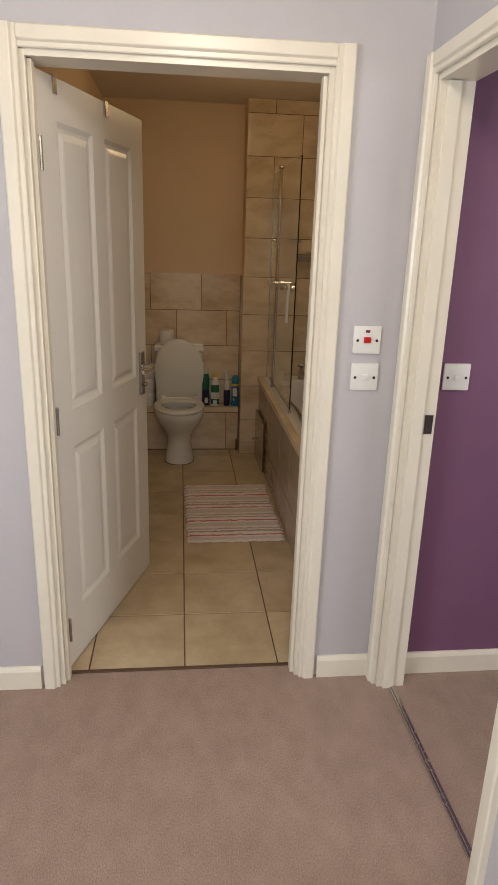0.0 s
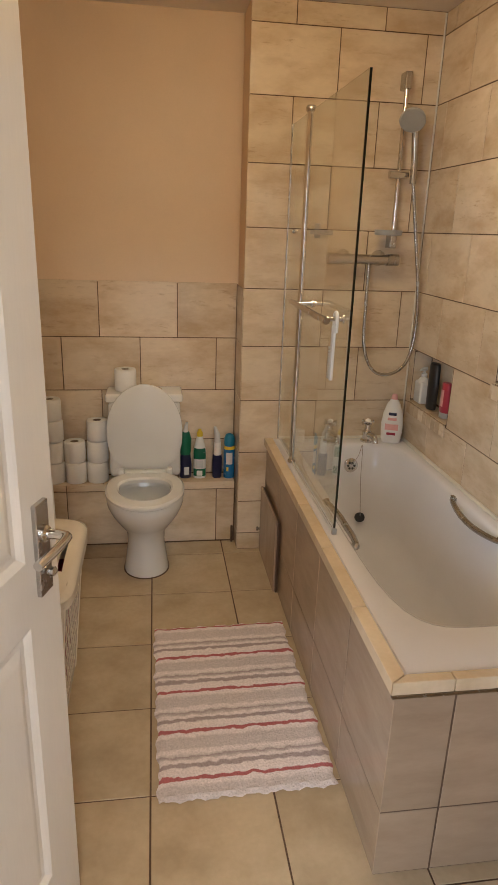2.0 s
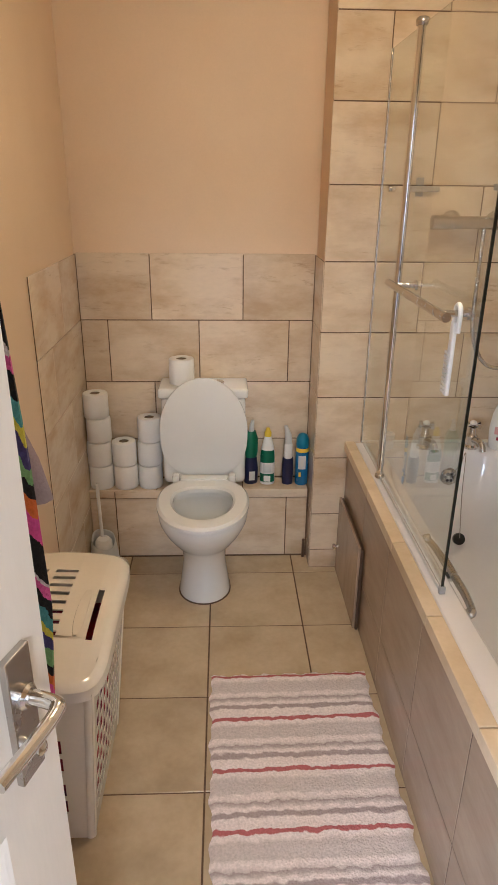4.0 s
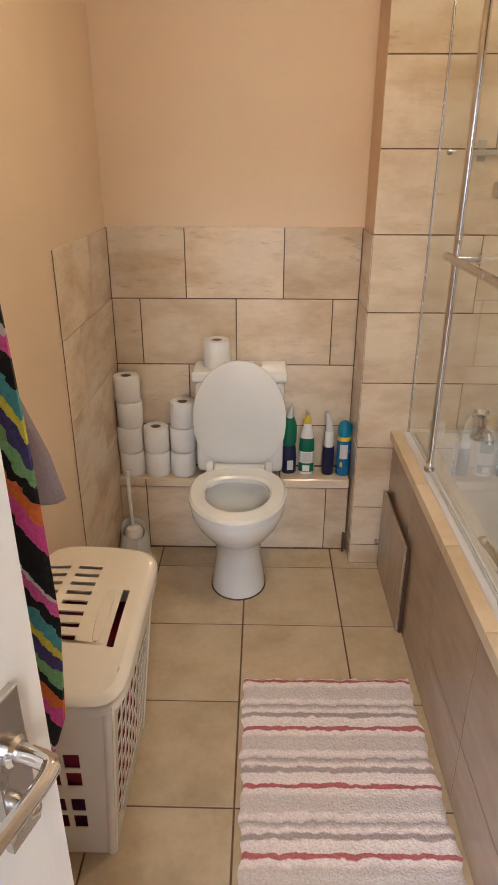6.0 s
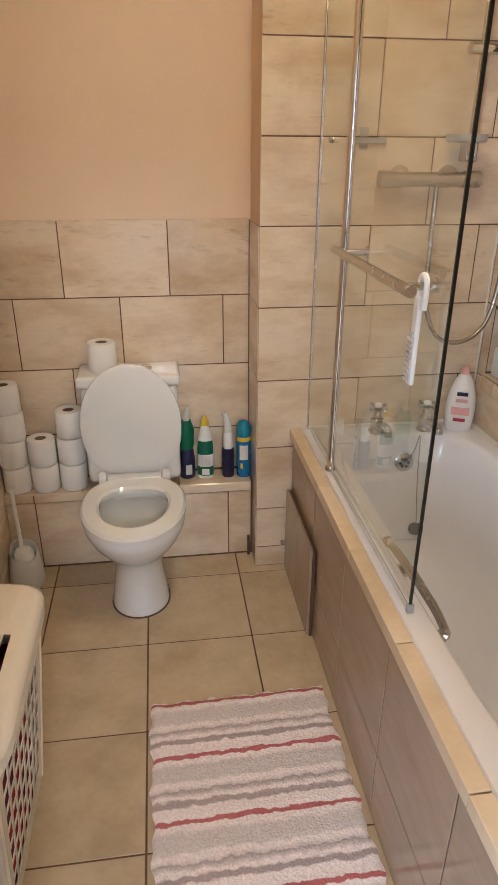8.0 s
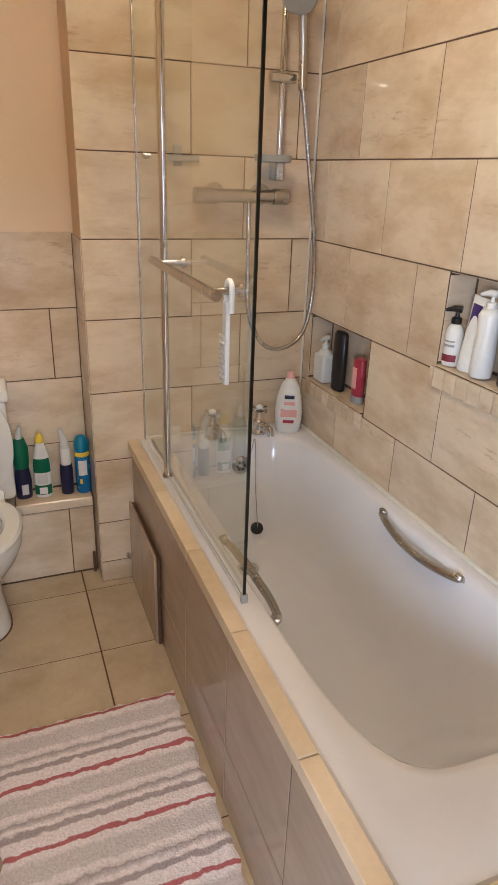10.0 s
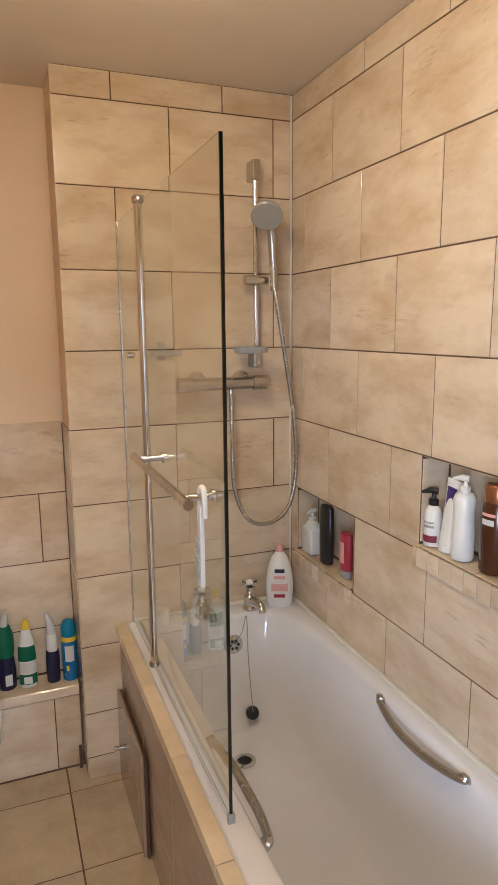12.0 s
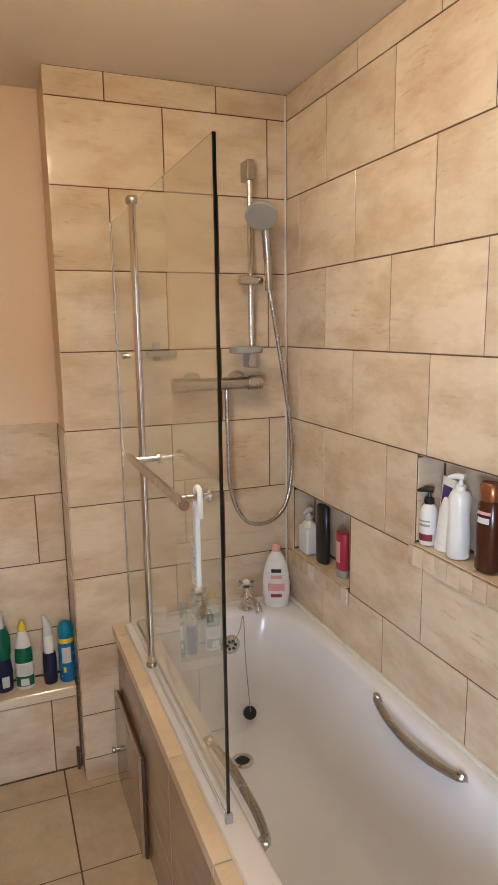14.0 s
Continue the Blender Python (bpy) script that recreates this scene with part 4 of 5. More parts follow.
# ---- toilet rolls ----
def roll_mesh():
    prof = [(0.021, 0.002), (0.040, 0.0), (0.047, 0.002), (0.0495, 0.008), (0.0495, 0.094), (0.047, 0.100), (0.040, 0.102), (0.021, 0.100), (0.020, 0.09), (0.020, 0.012)]
    n = 32
    rings = [[(r * math.cos(2 * math.pi * i / n), r * math.sin(2 * math.pi * i / n), z) for i in range(n)] for r, z in prof]
    return loft(rings + [rings[0]], cap=False)


first = thing("toilet_roll", "white toilet roll in the stack on the tiled shelf", "toilet roll", pose(-0.095, 4.478, SH), group="stacked toilet rolls")
hang("sheet", roll_mesh(), PAPER, first, Matrix())
core = [(0.0198, 0.004), (0.0198, 0.098), (0.0185, 0.098), (0.0185, 0.004)]
hang("core", loft([[(r * math.cos(2 * math.pi * i / 24), r * math.sin(2 * math.pi * i / 24), z) for i in range(24)] for r, z in core + core[:1]], cap=False), CARD, first, Matrix(), "brown card core")
for x, y, k in ((-0.097, 4.476, 1), (-0.093, 4.480, 2), (-0.098, 4.482, 3), (0.006, 4.476, 0), (0.004, 4.479, 1), (0.107, 4.480, 0), (0.109, 4.482, 1), (0.112, 4.484, 2)):
    copy_thing(first, pose(x, y, SH + 0.1025 * k, 0, 0, 40 * k + 300 * x))
tagged(copy_thing(first, pose(0.250, 4.47, 0.7765)), "white toilet roll standing on the cistern lid", "toilet roll")

# ---- toilet brush ----
brush = thing("toilet_brush", "white plastic toilet brush in a translucent corner holder", "toilet brush", pose(-0.085, 4.35, 0))
holder = [oval(0, 0, a, a * 0.9, z, 2.6, 32, (lambda x, y: 0.0) if k < 3 else (lambda x, y: 0.55 * (y + 0.02) - 0.2 * x)) for k, (a, z) in enumerate(((0.058, 0.0), (0.062, 0.01), (0.056, 0.08), (0.047, 0.13), (0.044, 0.128), (0.05, 0.06)))]
hang("holder", loft(holder), PLASTIC_FROST, brush, Matrix(), "translucent white holder")
hang("stem", tube([(-0.005, 0.01, 0.08), (-0.008, 0.014, 0.20), (-0.012, 0.02, 0.385)], [0.009, 0.0065, 0.0075], 10), PLASTIC_WHITE, brush, Matrix())
hang("bristles", lathe([(0.015, 0.07), (0.034, 0.085), (0.036, 0.13), (0.026, 0.145), (0.008, 0.148)], 18), PLASTIC_WHITE, brush, Matrix())

# ---- laundry basket ----
basket = thing("laundry_basket", "cream plastic laundry basket with slotted lid and lattice sides", "laundry basket", pose(0, 3.3, 0))
X0B, X1B, Y0B, Y1B, X0T, X1T, Y0T, Y1T, HB = -0.10, 0.09, 3.145, 3.52, -0.13, 0.132, 3.098, 3.61, 0.50


def wall_point(u, z, side, off=0.0):
    """A point of the tapered basket wall: u from 0 to 1 along the side."""
    k = z / HB
    x0, x1, y0, y1 = X0B + (X0T - X0B) * k, X1B + (X1T - X1B) * k, Y0B + (Y0T - Y0B) * k, Y1B + (Y1T - Y1B) * k
    if side == "front":
        return Vector((x0 + (x1 - x0) * u, y0 + off, z))
    if side == "back":
        return Vector((x0 + (x1 - x0) * u, y1 - off, z))
    if side == "room":
        return Vector((x1 - off, y0 + (y1 - y0) * u, z))
    return Vector((x0 + off, y0 + (y1 - y0) * u, z))


def slotted(side, us, zs, open_cells):
    """A thick basket wall on a grid of us and zs, with the named cells left open."""
    bm = bmesh.new()
    for i in range(len(us) - 1):
        for k in range(len(zs) - 1):
            if open_cells(i, k):
                continue
            c = [wall_point(us[a], zs[b2], side, o) for o in (0, 0.0025) for a, b2 in ((i, k), (i + 1, k), (i + 1, k + 1), (i, k + 1))]
            v = [bm.verts.new(p) for p in c]
            for f in ((0, 1, 2, 3), (7, 6, 5, 4), (0, 4, 5, 1), (1, 5, 6, 2), (2, 6, 7, 3), (3, 7, 4, 0)):
                bm.faces.new([v[j] for j in f])
    bmesh.ops.remove_doubles(bm, verts=bm.verts, dist=0.0002)
    return bm


us = [0.0, 0.1]
for k in range(8):
    us += [0.1 + 0.1 * k + 0.079, 0.1 + 0.1 * (k + 1)]
us.append(1.0)
zs = [0.0, 0.06]
for k in range(7):
    zs += [0.06 + 0.053 * k + 0.043, 0.06 + 0.053 * (k + 1)]
zs.append(HB)
lattice = lambda i, k: 1 <= i <= len(us) - 3 and 1 <= k <= len(zs) - 3 and i % 2 == 1 and k % 2 == 1
part("side_panel", slotted("room", us, zs, lattice), PLASTIC_CREAM, basket, "lattice side")
part("side_panel", slotted("wall", us, zs, lattice), PLASTIC_CREAM, basket, "lattice side")
uf = [0.0, 0.16, 0.30, 0.36, 0.50, 0.56, 0.70, 1.0]
zf = [0.0, 0.10, 0.145, 0.16, 0.205, 0.25, 0.295, 0.31, 0.355, HB]
front_cells = lambda i, k: i in (1, 3, 5) and k in (1, 3, 5, 7)
part("front_panel", slotted("front", uf, zf, front_cells), PLASTIC_CREAM, basket, "front with square holes")
part("front_panel", slotted("back", uf, zf, front_cells), PLASTIC_CREAM, basket, "back with square holes")
part("base", block(X0B + 0.004, X1B - 0.004, Y0B + 0.004, Y1B - 0.004, 0.0, 0.006), PLASTIC_CREAM, basket)
for cx, cy, tx, ty in ((X0B, Y0B, X0T, Y0T), (X1B, Y0B, X1T, Y0T), (X1B, Y1B, X1T, Y1T), (X0B, Y1B, X0T, Y1T)):
    sx_, sy_ = (1 if cx < 0 else -1), (1 if cy < 3.3 else -1)
    part("corner_post", tube([(cx + sx_ * 0.010, cy + sy_ * 0.010, 0), (tx + sx_ * 0.010, ty + sy_ * 0.010, HB)], 0.0135, 14), PLASTIC_CREAM, basket, "", True)
# lid: gently crowned sheet with slots and a handle slit, and a rounded skirt
LXC, LYC, LAX, LAY = (X0T + X1T) / 2 + 0.004, (Y0T + Y1T) / 2, (X1T - X0T) / 2 + 0.018, (Y1T - Y0T) / 2 + 0.014
crown = lambda x, y: 0.565 - 0.55 * (x - LXC + 0.05) ** 2 - 0.42 * (y - LYC) ** 2
skirt = [oval(LXC, LYC, LAX, LAY, 0.488, 7, 72), oval(LXC, LYC, LAX, LAY, 0.515, 7, 72),
         [(x, y, min(crown(x, y) - 0.014, 0.56)) for x, y, _ in oval(LXC, LYC, LAX, LAY, 0, 7, 72)],
         [(x, y, crown(x, y) - 0.004) for x, y, _ in oval(LXC, LYC, LAX - 0.007, LAY - 0.007, 0, 7, 72)],
         [(x, y, crown(x, y)) for x, y, _ in oval(LXC, LYC, LAX - 0.018, LAY - 0.018, 0, 7, 72)],
         [(x, y, crown(x, y) - 0.001) for x, y, _ in oval(LXC, LYC, LAX - 0.024, LAY - 0.034, 0, 5, 72)]]
part("lid_rim", loft(skirt, cap=False), PLASTIC_CREAM, basket, "", True)
ex, ey = LAX - 0.018, LAY - 0.018
slot_x = [(LXC - 0.112 + 0.078 * k, LXC - 0.054 + 0.078 * k) for k in range(2)]
slot_y = [(LYC - 0.128 + 0.036 * k, LYC - 0.114 + 0.036 * k) for k in range(8)]
SLIT = (0.097, 0.112, LYC - 0.135, LYC + 0.05)
gx = sorted({round(v, 4) for v in [LXC - ex, LXC + ex, SLIT[0], SLIT[1]] + [LXC + ex * k / 12 for k in (-11.6, -11, 9.6, 10.4, 11, 11.6)] + [e for p in slot_x for e in p]})
gy = sorted({round(v, 4) for v in [LYC - ey, LYC + ey, SLIT[2], SLIT[3]] + [LYC + ey * k / 24 for k in (-23.6, -23, -22, -21, -20, -19, -18, -17, -16, -15, -14, 17, 18, 19, 20, 21, 22, 23, 23.6)] + [e for p in slot_y for e in p]})
bm = bmesh.new()


def inside(x, y):
    """Pull a grid corner in to the rounded outline of the lid."""
    k = (abs((x - LXC) / ex) ** 7 + abs((y - LYC) / ey) ** 7) ** (1 / 7)
    if k > 1:
        x, y = LXC + (x - LXC) / k, LYC + (y - LYC) / k
    return Vector((x, y, crown(x, y)))


for i in range(len(gx) - 1):
    for k in range(len(gy) - 1):
        mx, my = (gx[i] + gx[i + 1]) / 2, (gy[k] + gy[k + 1]) / 2
        slot = any(a < mx < b2 for a, b2 in slot_x) and any(a < my < b2 for a, b2 in slot_y)
        slit = SLIT[0] < mx < SLIT[1] and SLIT[2] < my < SLIT[3]
        if slot or slit:
            continue
        top = [inside(gx[a], gy[c]) for a, c in ((i, k), (i + 1, k), (i + 1, k + 1), (i, k + 1))]
        v = [bm.verts.new(p) for p in top] + [bm.verts.new(p - Vector((0, 0, 0.004))) for p in top]
        for f in ((0, 1, 2, 3), (7, 6, 5, 4), (0, 4, 5, 1), (1, 5, 6, 2), (2, 6, 7, 3), (3, 7, 4, 0)):
            bm.faces.new([v[j] for j in f])
bmesh.ops.remove_doubles(bm, verts=bm.verts, dist=0.0003)
part("lid", bm, PLASTIC_CREAM, basket, "cream lid with rows of slots and a handle slit", True)
part("handle_lip", loft([[(0.095 - 0.026 * f + 0.012 * c * f, LYC - 0.045 + 0.085 * s * (1 - 0.1 * (1 - f)), crown(0.08, LYC - 0.045 + 0.085 * s) - 0.003 + h) for c, s in ((math.cos(a), math.sin(a)) for a in np.linspace(0, 2 * math.pi, 24, endpoint=False))]
                         for f, h in ((1.0, 0.0), (0.9, 0.008), (0.5, 0.010))]), PLASTIC_CREAM, basket, "", True)
laundry = thing("laundry", "heap of red and dark clothes inside the basket", "clothes", pose(0, 3.3, 0.01))
heap = [[(x + 0.003 * math.sin(9 * y + 20 * z), y + 0.01 * math.sin(30 * x + 12 * z), z) for x, y, _ in oval(-0.004, 3.332, 0.084 + 0.068 * z, 0.168 + 0.10 * z, 0, 8, 40)] for z in (0.008, 0.06, 0.12, 0.18, 0.24, 0.30, 0.36, 0.41)]
part("clothes", loft(heap), CLOTH_RED, laundry, "", True)


# ---- towel hanging by the wall ----
def cloth(rows, n, mat, parent, name, label, at):
    """A hanging folded sheet: rows of (z, half width, depth of folds, x middle, y middle)."""
    rings = []
    for z, half, fold, cx, cy in rows:
        ring = []
        for k in range(n):
            a = 2 * math.pi * k / n
            r = 1 + 0.22 * math.sin(5 * a + 0.7 + 1.5 * z) + 0.10 * math.sin(11 * a + 3 * z)
            ring.append((cx + half * r * math.cos(a), cy + fold * r * math.sin(a), z))
        rings.append(ring)
    return hang(name, loft(rings), mat, parent, at, label)


towel = thing("towel", "black towel with bright zigzag stripes hanging from a wall hook", "towel", pose(-0.05, 2.87, 0))
cloth([(1.66, 0.018, 0.016, -0.045, 0.0), (1.62, 0.045, 0.035, 0.02, 0.0), (1.50, 0.080, 0.050, 0.075, 0.0), (1.15, 0.092, 0.060, 0.075, 0.0), (0.90, 0.096, 0.062, 0.072, 0.0), (0.72, 0.092, 0.060, 0.062, 0.0), (0.64, 0.080, 0.052, 0.050, 0.0), (0.625, 0.07, 0.045, 0.05, 0.0)],
      60, TOWEL, towel, "cloth", "", Matrix())
robe = thing("grey_cloth", "grey cotton cloth hanging behind the striped towel", "cloth", pose(-0.04, 3.02, 0))
cloth([(1.62, 0.02, 0.018, -0.08, -0.06), (1.50, 0.05, 0.035, -0.05, -0.03), (1.25, 0.062, 0.045, 0.01, 0.0), (1.08, 0.072, 0.045, 0.052, 0.01), (1.005, 0.078, 0.045, 0.060, 0.01), (0.995, 0.066, 0.035, 0.060, 0.01)], 48, CLOTH_GREY, robe, "cloth", "", Matrix())
rail = thing("towel_hook", "chrome double hook screwed to the peach wall", "hook", pose(LX, 2.91, 1.62))
part("plate", block(LX, LX + 0.008, 2.84, 2.99, 1.60, 1.65, 0.002), CHROME, rail)
for y in (2.87, 2.96):
    part("hook", tube(smooth_line([(LX + 0.006, y, 1.625), (LX + 0.045, y, 1.612), (LX + 0.06, y, 1.635)], 6), 0.005, 8), CHROME, rail, "", True)

# ---- bath mat ----
mat_thing = thing("bath_mat", "cotton bath mat with white, grey and dusky red woven stripes", "bath mat", pose(0.622, 3.70, 0.0, 0, 0, 1.0))
nx, ny = 44, 60
bm = bmesh.new()
grid = []
for j in range(ny + 1):
    row = []
    for i in range(nx + 1):
        u, v = i / nx, j / ny
        ed = 0.004 * math.sin(31 * v) + 0.003 * math.sin(83 * v + 1)
        x = -0.255 + 0.51 * u + ed * (1 if u in (0, 1) else 0.3)
        y = -0.81 * v + (0.004 * math.sin(40 * u) + 0.003 * math.sin(95 * u)) * (1 if v in (0, 1) else 0.2)
        rib = 0.0016 * math.sin(2 * math.pi * v * 40) + 0.0022 * noise.noise(Vector((x * 30, y * 45, 0)))
        edge = 0.0035 if (i in (0, nx) or j in (0, ny)) else 0.0105
        row.append(bm.verts.new((x, y, edge + rib * (1 if edge > 0.005 else 0))))
    grid.append(row)
for j in range(ny):
    for i in range(nx):
        bm.faces.new((grid[j][i], grid[j][i + 1], grid[j + 1][i + 1], grid[j + 1][i]))
hang("weave", bm, RUG, mat_thing, Matrix())
hang("backing", block(-0.25, 0.25, -0.80, -0.005, 0.0005, 0.003), CLOTH_GREY, mat_thing, Matrix())

# ---- tiles ----
TILES = {}


def tile_mesh(w, h, t, mat, c=0.0012):
    """A tile centred on its back face, with eased front edges."""
    key = (round(w, 3), round(h, 3), t, mat.name)
    if key not in TILES:
        a, b = w / 2, h / 2
        rings = [[(-a, -b, 0), (a, -b, 0), (a, b, 0), (-a, b, 0)], [(-a, -b, t - c), (a, -b, t - c), (a, b, t - c), (-a, b, t - c)],
                 [(c - a, c - b, t), (a - c, c - b, t), (a - c, b - c, t), (c - a, b - c, t)]]
        TILES[key] = finish(loft(rings), mat)
    return TILES[key]


def tile(parent, origin, u, v, u0, u1, v0, v1, mat, t=0.0025, gap=0.0037):
    if u1 - u0 < 0.012 or v1 - v0 < 0.012:
        return
    u, v, n = Vector(u), Vector(v), Vector(u).cross(Vector(v))
    c = Vector(origin) + u * (u0 + u1) / 2 + v * (v0 + v1) / 2
    m = Matrix(((u.x, v.x, n.x, c.x), (u.y, v.y, n.y, c.y), (u.z, v.z, n.z, c.z), (0, 0, 0, 1)))
    ob = new("tile", tile_mesh(u1 - u0 - gap, v1 - v0 - gap, t, mat))
    ob.matrix_world = m @ pose(0, 0, 0, random.uniform(-0.12, 0.12), random.uniform(-0.12, 0.12), 0)
    ob.parent = parent


def course(parent, origin, u, v, lo, hi, v0, v1, start, pitch, mat, holes=(), **kw):
    """One row of tiles from lo to hi with joints at start + k * pitch, cut round holes (u0, u1)."""
    cuts = [lo] + [start + k * pitch for k in range(-20, 21) if lo + 0.006 < start + k * pitch < hi - 0.006] + [hi]
    for a, b in zip(cuts, cuts[1:]):
        pieces = [(a, b)]
        for h0, h1 in holes:
            pieces = [q for p, r in pieces for q in ((p, min(r, h0)), (max(p, h1), r)) if q[1] - q[0] > 0.012]
        for p, r in pieces:
            tile(parent, origin, u, v, p, r, v0, v1, mat, **kw)


def grout_sheet(name, bm, label):
    return setting(name, bm, GROUT, label, "grout")


ROWS_Z = [0.0, 0.087, 0.255, 0.505, 0.756, 1.006, 1.258, 1.510, 1.761, 2.011, 2.262, CZ]
P = 0.358
# wall behind the taps
host = grout_sheet("tiling_shower", block(PX, RX, SY - 0.003, SY, 0, CZ), "cream stone-effect wall tiles with dark joints")
for k, (z0, z1) in enumerate(zip(ROWS_Z, ROWS_Z[1:])):
    start = 0.950 if k % 2 == 0 else 1.129
    course(host, (0, SY - 0.003, 0), (1, 0, 0), (0, 0, 1), PX - 0.005, RX - 0.003 if z1 > 0.55 else 0.905, z0, z1, start, P, WALL_TILE)
# return of the boxed-out wall
host = grout_sheet("tiling_return", block(PX - 0.003, PX, SY, BY, 0, 1.255), "narrow tiled return beside the toilet")
for k, (z0, z1) in enumerate(zip(ROWS_Z[:6], ROWS_Z[1:7])):
    course(host, (PX - 0.003, 0, 0), (0, -1, 0), (0, 0, 1), -BY + 0.0055, -SY - 0.0005, z0, z1, -9, P, WALL_TILE)
# wall along the bath
host = bpy.data.objects["wall_right"]
for k, (z0, z1) in enumerate(zip(ROWS_Z, ROWS_Z[1:])):
    start = -3.884 if k % 2 == 0 else -3.700
    holes = []
    if abs(z1 - 1.006) < 0.01:
        holes = [(-4.285, -3.889)]
    if abs(z1 - 1.258) < 0.01:
        holes = [(-3.562, -2.83)]
    course(host, (RX, 0, 0), (0, -1, 0), (0, 0, 1), -SY + 0.0055, -1.945, z0, z1, start, P, WALL_TILE, holes)
# niche linings and lips
for y0, y1, z0, z1 in NICHES:
    course(host, (RX + 0.085, 0, 0), (0, -1, 0), (0, 0, 1), -y1 + 0.006, -y0 - 0.006, z0 + 0.006, z1 - 0.006, -3.7, P, WALL_TILE)
    course(host, (RX - 0.012, 0, z0), (0, -1, 0), (1, 0, 0), -y1, -y0, 0.0, 0.092, -3.7, P, WALL_TILE)
    course(host, (RX, 0, z1), (0, -1, 0), (-1, 0, 0), -y1, -y0, -0.084, 0.0, -3.7, P, WALL_TILE)
    tile(host, (RX, y1, 0), (1, 0, 0), (0, 0, 1), 0.0, 0.084, z0 + 0.007, z1 - 0.007, WALL_TILE)
    tile(host, (RX, y0, 0), (-1, 0, 0), (0, 0, 1), -0.084, 0.0, z0 + 0.007, z1 - 0.007, WALL_TILE)
    course(host, (RX - 0.0065, 0, 0), (0, -1, 0), (0, 0, 1), -y1 - 0.01, -y0 + 0.006, z0 - 0.056, z0 - 0.002, -3.51, 0.0455, WALL_TILE, t=0.008, gap=0.003)
# back wall dado, shelf box
host = grout_sheet("tiling_back", block(LX, PX - 0.003, BY - 0.003, BY, 0.3, 1.258), "half-height cream wall tiles behind the toilet")
for k, (z0, z1) in enumerate(((0.327, 0.505), (0.505, 0.756), (0.756, 1.008), (1.008, 1.264))):
    course(host, (0, BY - 0.003, 0), (1, 0, 0), (0, 0, 1), LX + 0.0055, PX - 0.0055, z0, z1, 0.134 if k % 2 else -0.040, P, WALL_TILE)
box = setting("shelf_box", block(LX, PX - 0.003, 4.440, BY - 0.004, -0.004, 0.318), GROUT, "low tiled boxing with a shelf top behind the toilet", "shelf")
course(box, (0, 4.440, 0), (1, 0, 0), (0, 0, 1), LX + 0.004, PX - 0.010, 0.004, 0.284, -0.040, P, WALL_TILE)
course(box, (0, 4.440, 0), (1, 0, 0), (0, 0, 1), LX + 0.004, PX - 0.010, 0.286, 0.324, -0.040, 2.0, WALL_TILE, t=0.010)
course(box, (0, 4.430, 0.318), (1, 0, 0), (0, 1, 0), LX + 0.004, PX - 0.010, 0.0, 0.120, 0.134, P, WALL_TILE, t=0.007)
# left wall dado
host = grout_sheet("tiling_left", block(LX, LX + 0.003, 3.934, BY - 0.003, 0, 1.255), "half-height cream wall tiles in the toilet corner")
for k, (z0, z1) in enumerate(zip(ROWS_Z[:6], ROWS_Z[1:7])):
    course(host, (LX + 0.003, 0, 0), (0, 1, 0), (0, 0, 1), 3.93, BY - 0.0055, z0, z1, 4.29 if k % 2 else 4.11, 9.0, WALL_TILE, gap=0.002)
pipe = thing("pipe_stub", "dark stained pipe end in the corner by the floor", "pipe", pose(PX - 0.02, 4.425, 0.0))
hang("stub", tube([(0, 0, 0.0), (0, 0.0, 0.055), (0, 0.004, 0.085)], 0.006, 10), WOOD, pipe, Matrix())
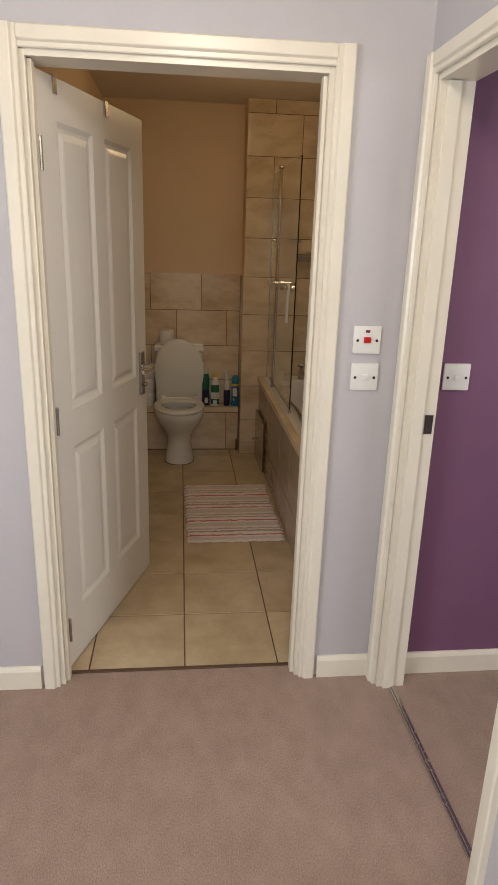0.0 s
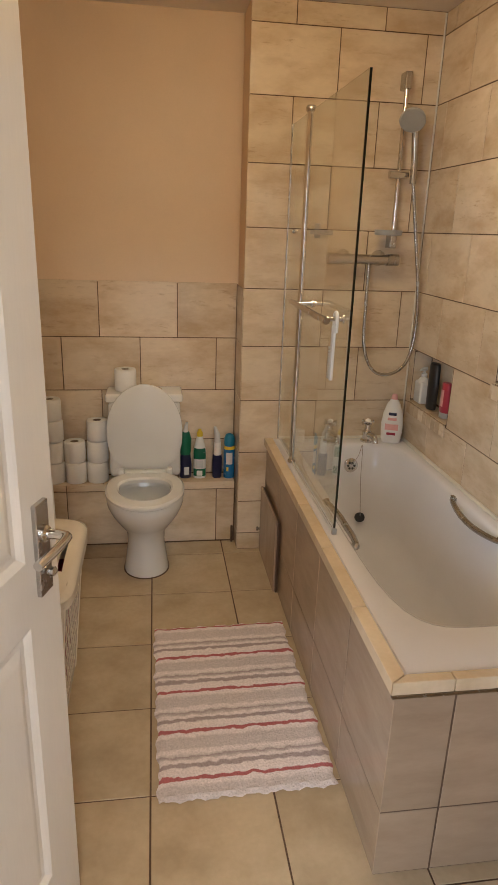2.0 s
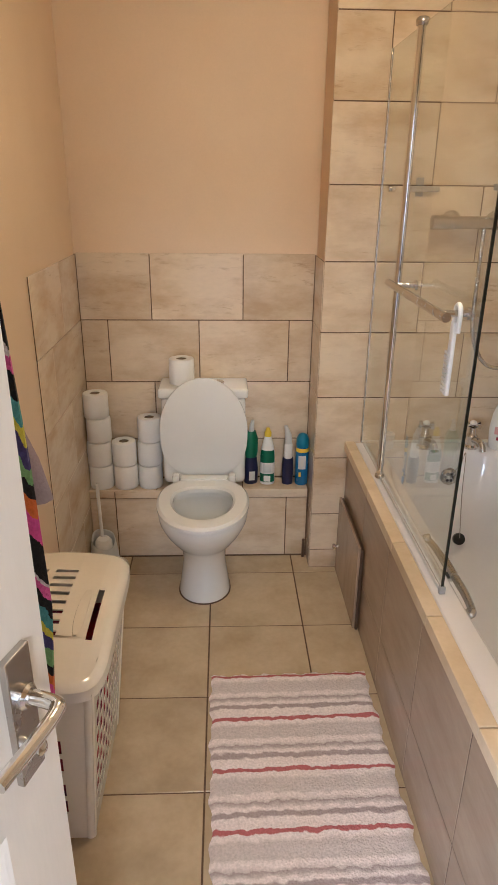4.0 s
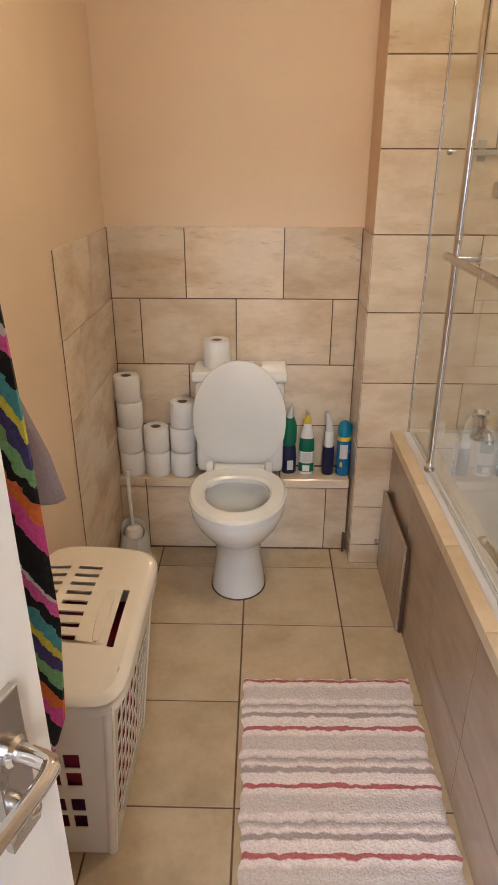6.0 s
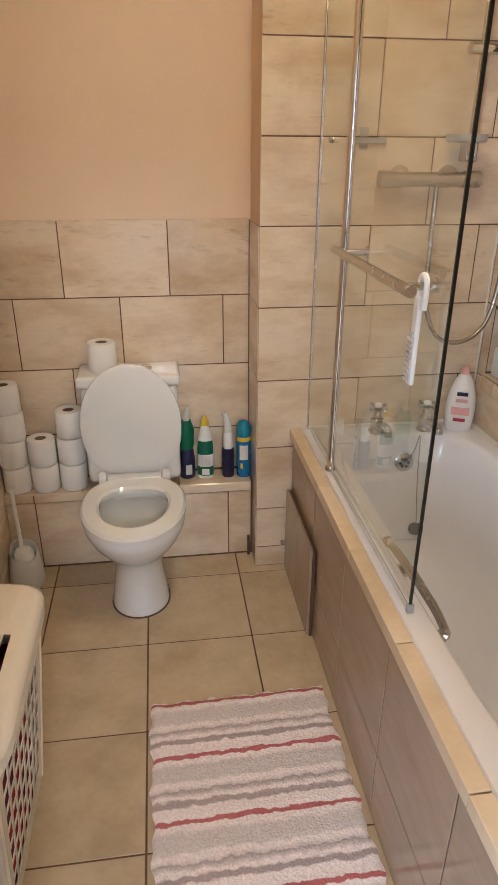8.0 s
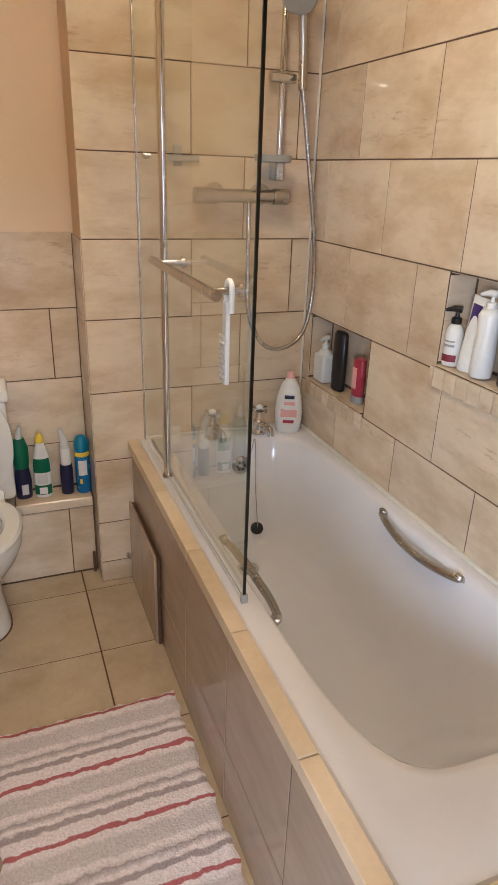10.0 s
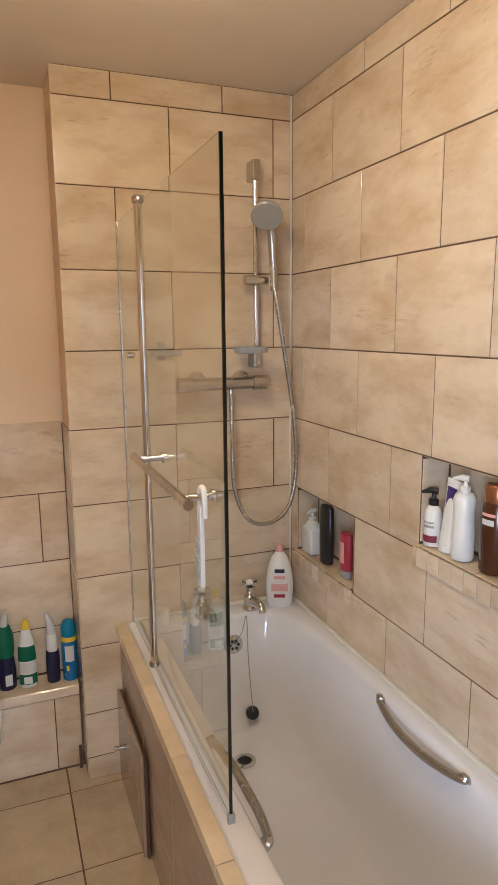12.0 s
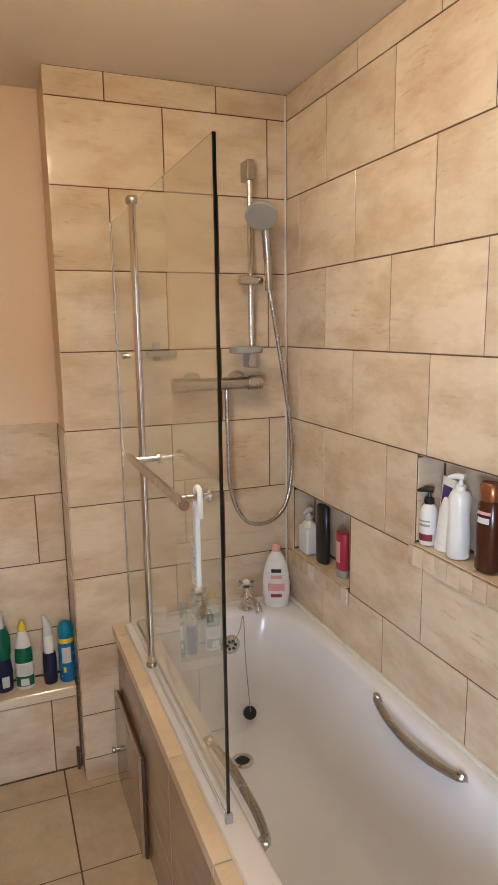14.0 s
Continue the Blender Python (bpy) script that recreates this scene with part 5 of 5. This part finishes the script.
# bath panel, its end and the ledge
host = bpy.data.objects["bath_surround"]
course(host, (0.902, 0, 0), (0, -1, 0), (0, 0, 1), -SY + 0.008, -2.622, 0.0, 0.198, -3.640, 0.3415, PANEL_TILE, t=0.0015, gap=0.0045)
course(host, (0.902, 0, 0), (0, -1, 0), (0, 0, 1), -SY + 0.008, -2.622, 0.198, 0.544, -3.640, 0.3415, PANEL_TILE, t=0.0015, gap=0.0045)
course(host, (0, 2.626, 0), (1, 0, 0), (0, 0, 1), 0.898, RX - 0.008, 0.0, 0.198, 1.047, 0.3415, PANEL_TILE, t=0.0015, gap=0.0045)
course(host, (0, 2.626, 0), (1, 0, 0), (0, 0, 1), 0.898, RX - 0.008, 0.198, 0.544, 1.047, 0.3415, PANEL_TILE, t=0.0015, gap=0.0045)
course(host, (0, 0, 0.546), (0, 1, 0), (-1, 0, 0), 2.912, SY - 0.008, -0.9275, -0.886, 2.912, 0.332, LEDGE_TILE, t=0.032, gap=0.003)
part("edge_trim", block(0.889, RX - 0.008, 2.612, 2.6215, 0.536, 0.5445, 0.002), STEEL, host, "thin metal edge trim")
course(host, (0, 0, 0.546), (1, 0, 0), (0, 1, 0), 1.034, RX - 0.008, 2.612, 2.643, 1.034, 0.332, LEDGE_TILE, t=0.032, gap=0.003)


def mitred(corners):
    """A ledge tile of any outline with an eased top edge."""
    cx, cy = sum(p[0] for p in corners) / len(corners), sum(p[1] for p in corners) / len(corners)
    ease = [(x + 0.0015 * (1 if x < cx else -1), y + 0.0015 * (1 if y < cy else -1)) for x, y in corners]
    return loft([[(x, y, 0.546) for x, y in corners], [(x, y, 0.5765) for x, y in corners], [(x, y, 0.578) for x, y in ease]])


part("tile", mitred([(0.8875, 2.6145), (0.926, 2.6435), (0.926, 2.9105), (0.8875, 2.9105)]), LEDGE_TILE, host)
part("tile", mitred([(0.890, 2.6135), (1.0325, 2.6135), (1.0325, 2.6415), (0.9285, 2.6415)]), LEDGE_TILE, host)
# floor
host = bpy.data.objects["floor"]
ys = [1.887, 2.235, 2.580, 2.918, 3.265, 3.609, 3.957, 4.305, 4.440]
for y0, y1 in zip(ys, ys[1:]):
    course(host, (0, 0, -0.008), (1, 0, 0), (0, 1, 0), LX, RX if y0 < 2.6 else 0.905, y0, y1, 0.359, 0.3435, FLOOR_TILE, t=0.008, gap=0.005)
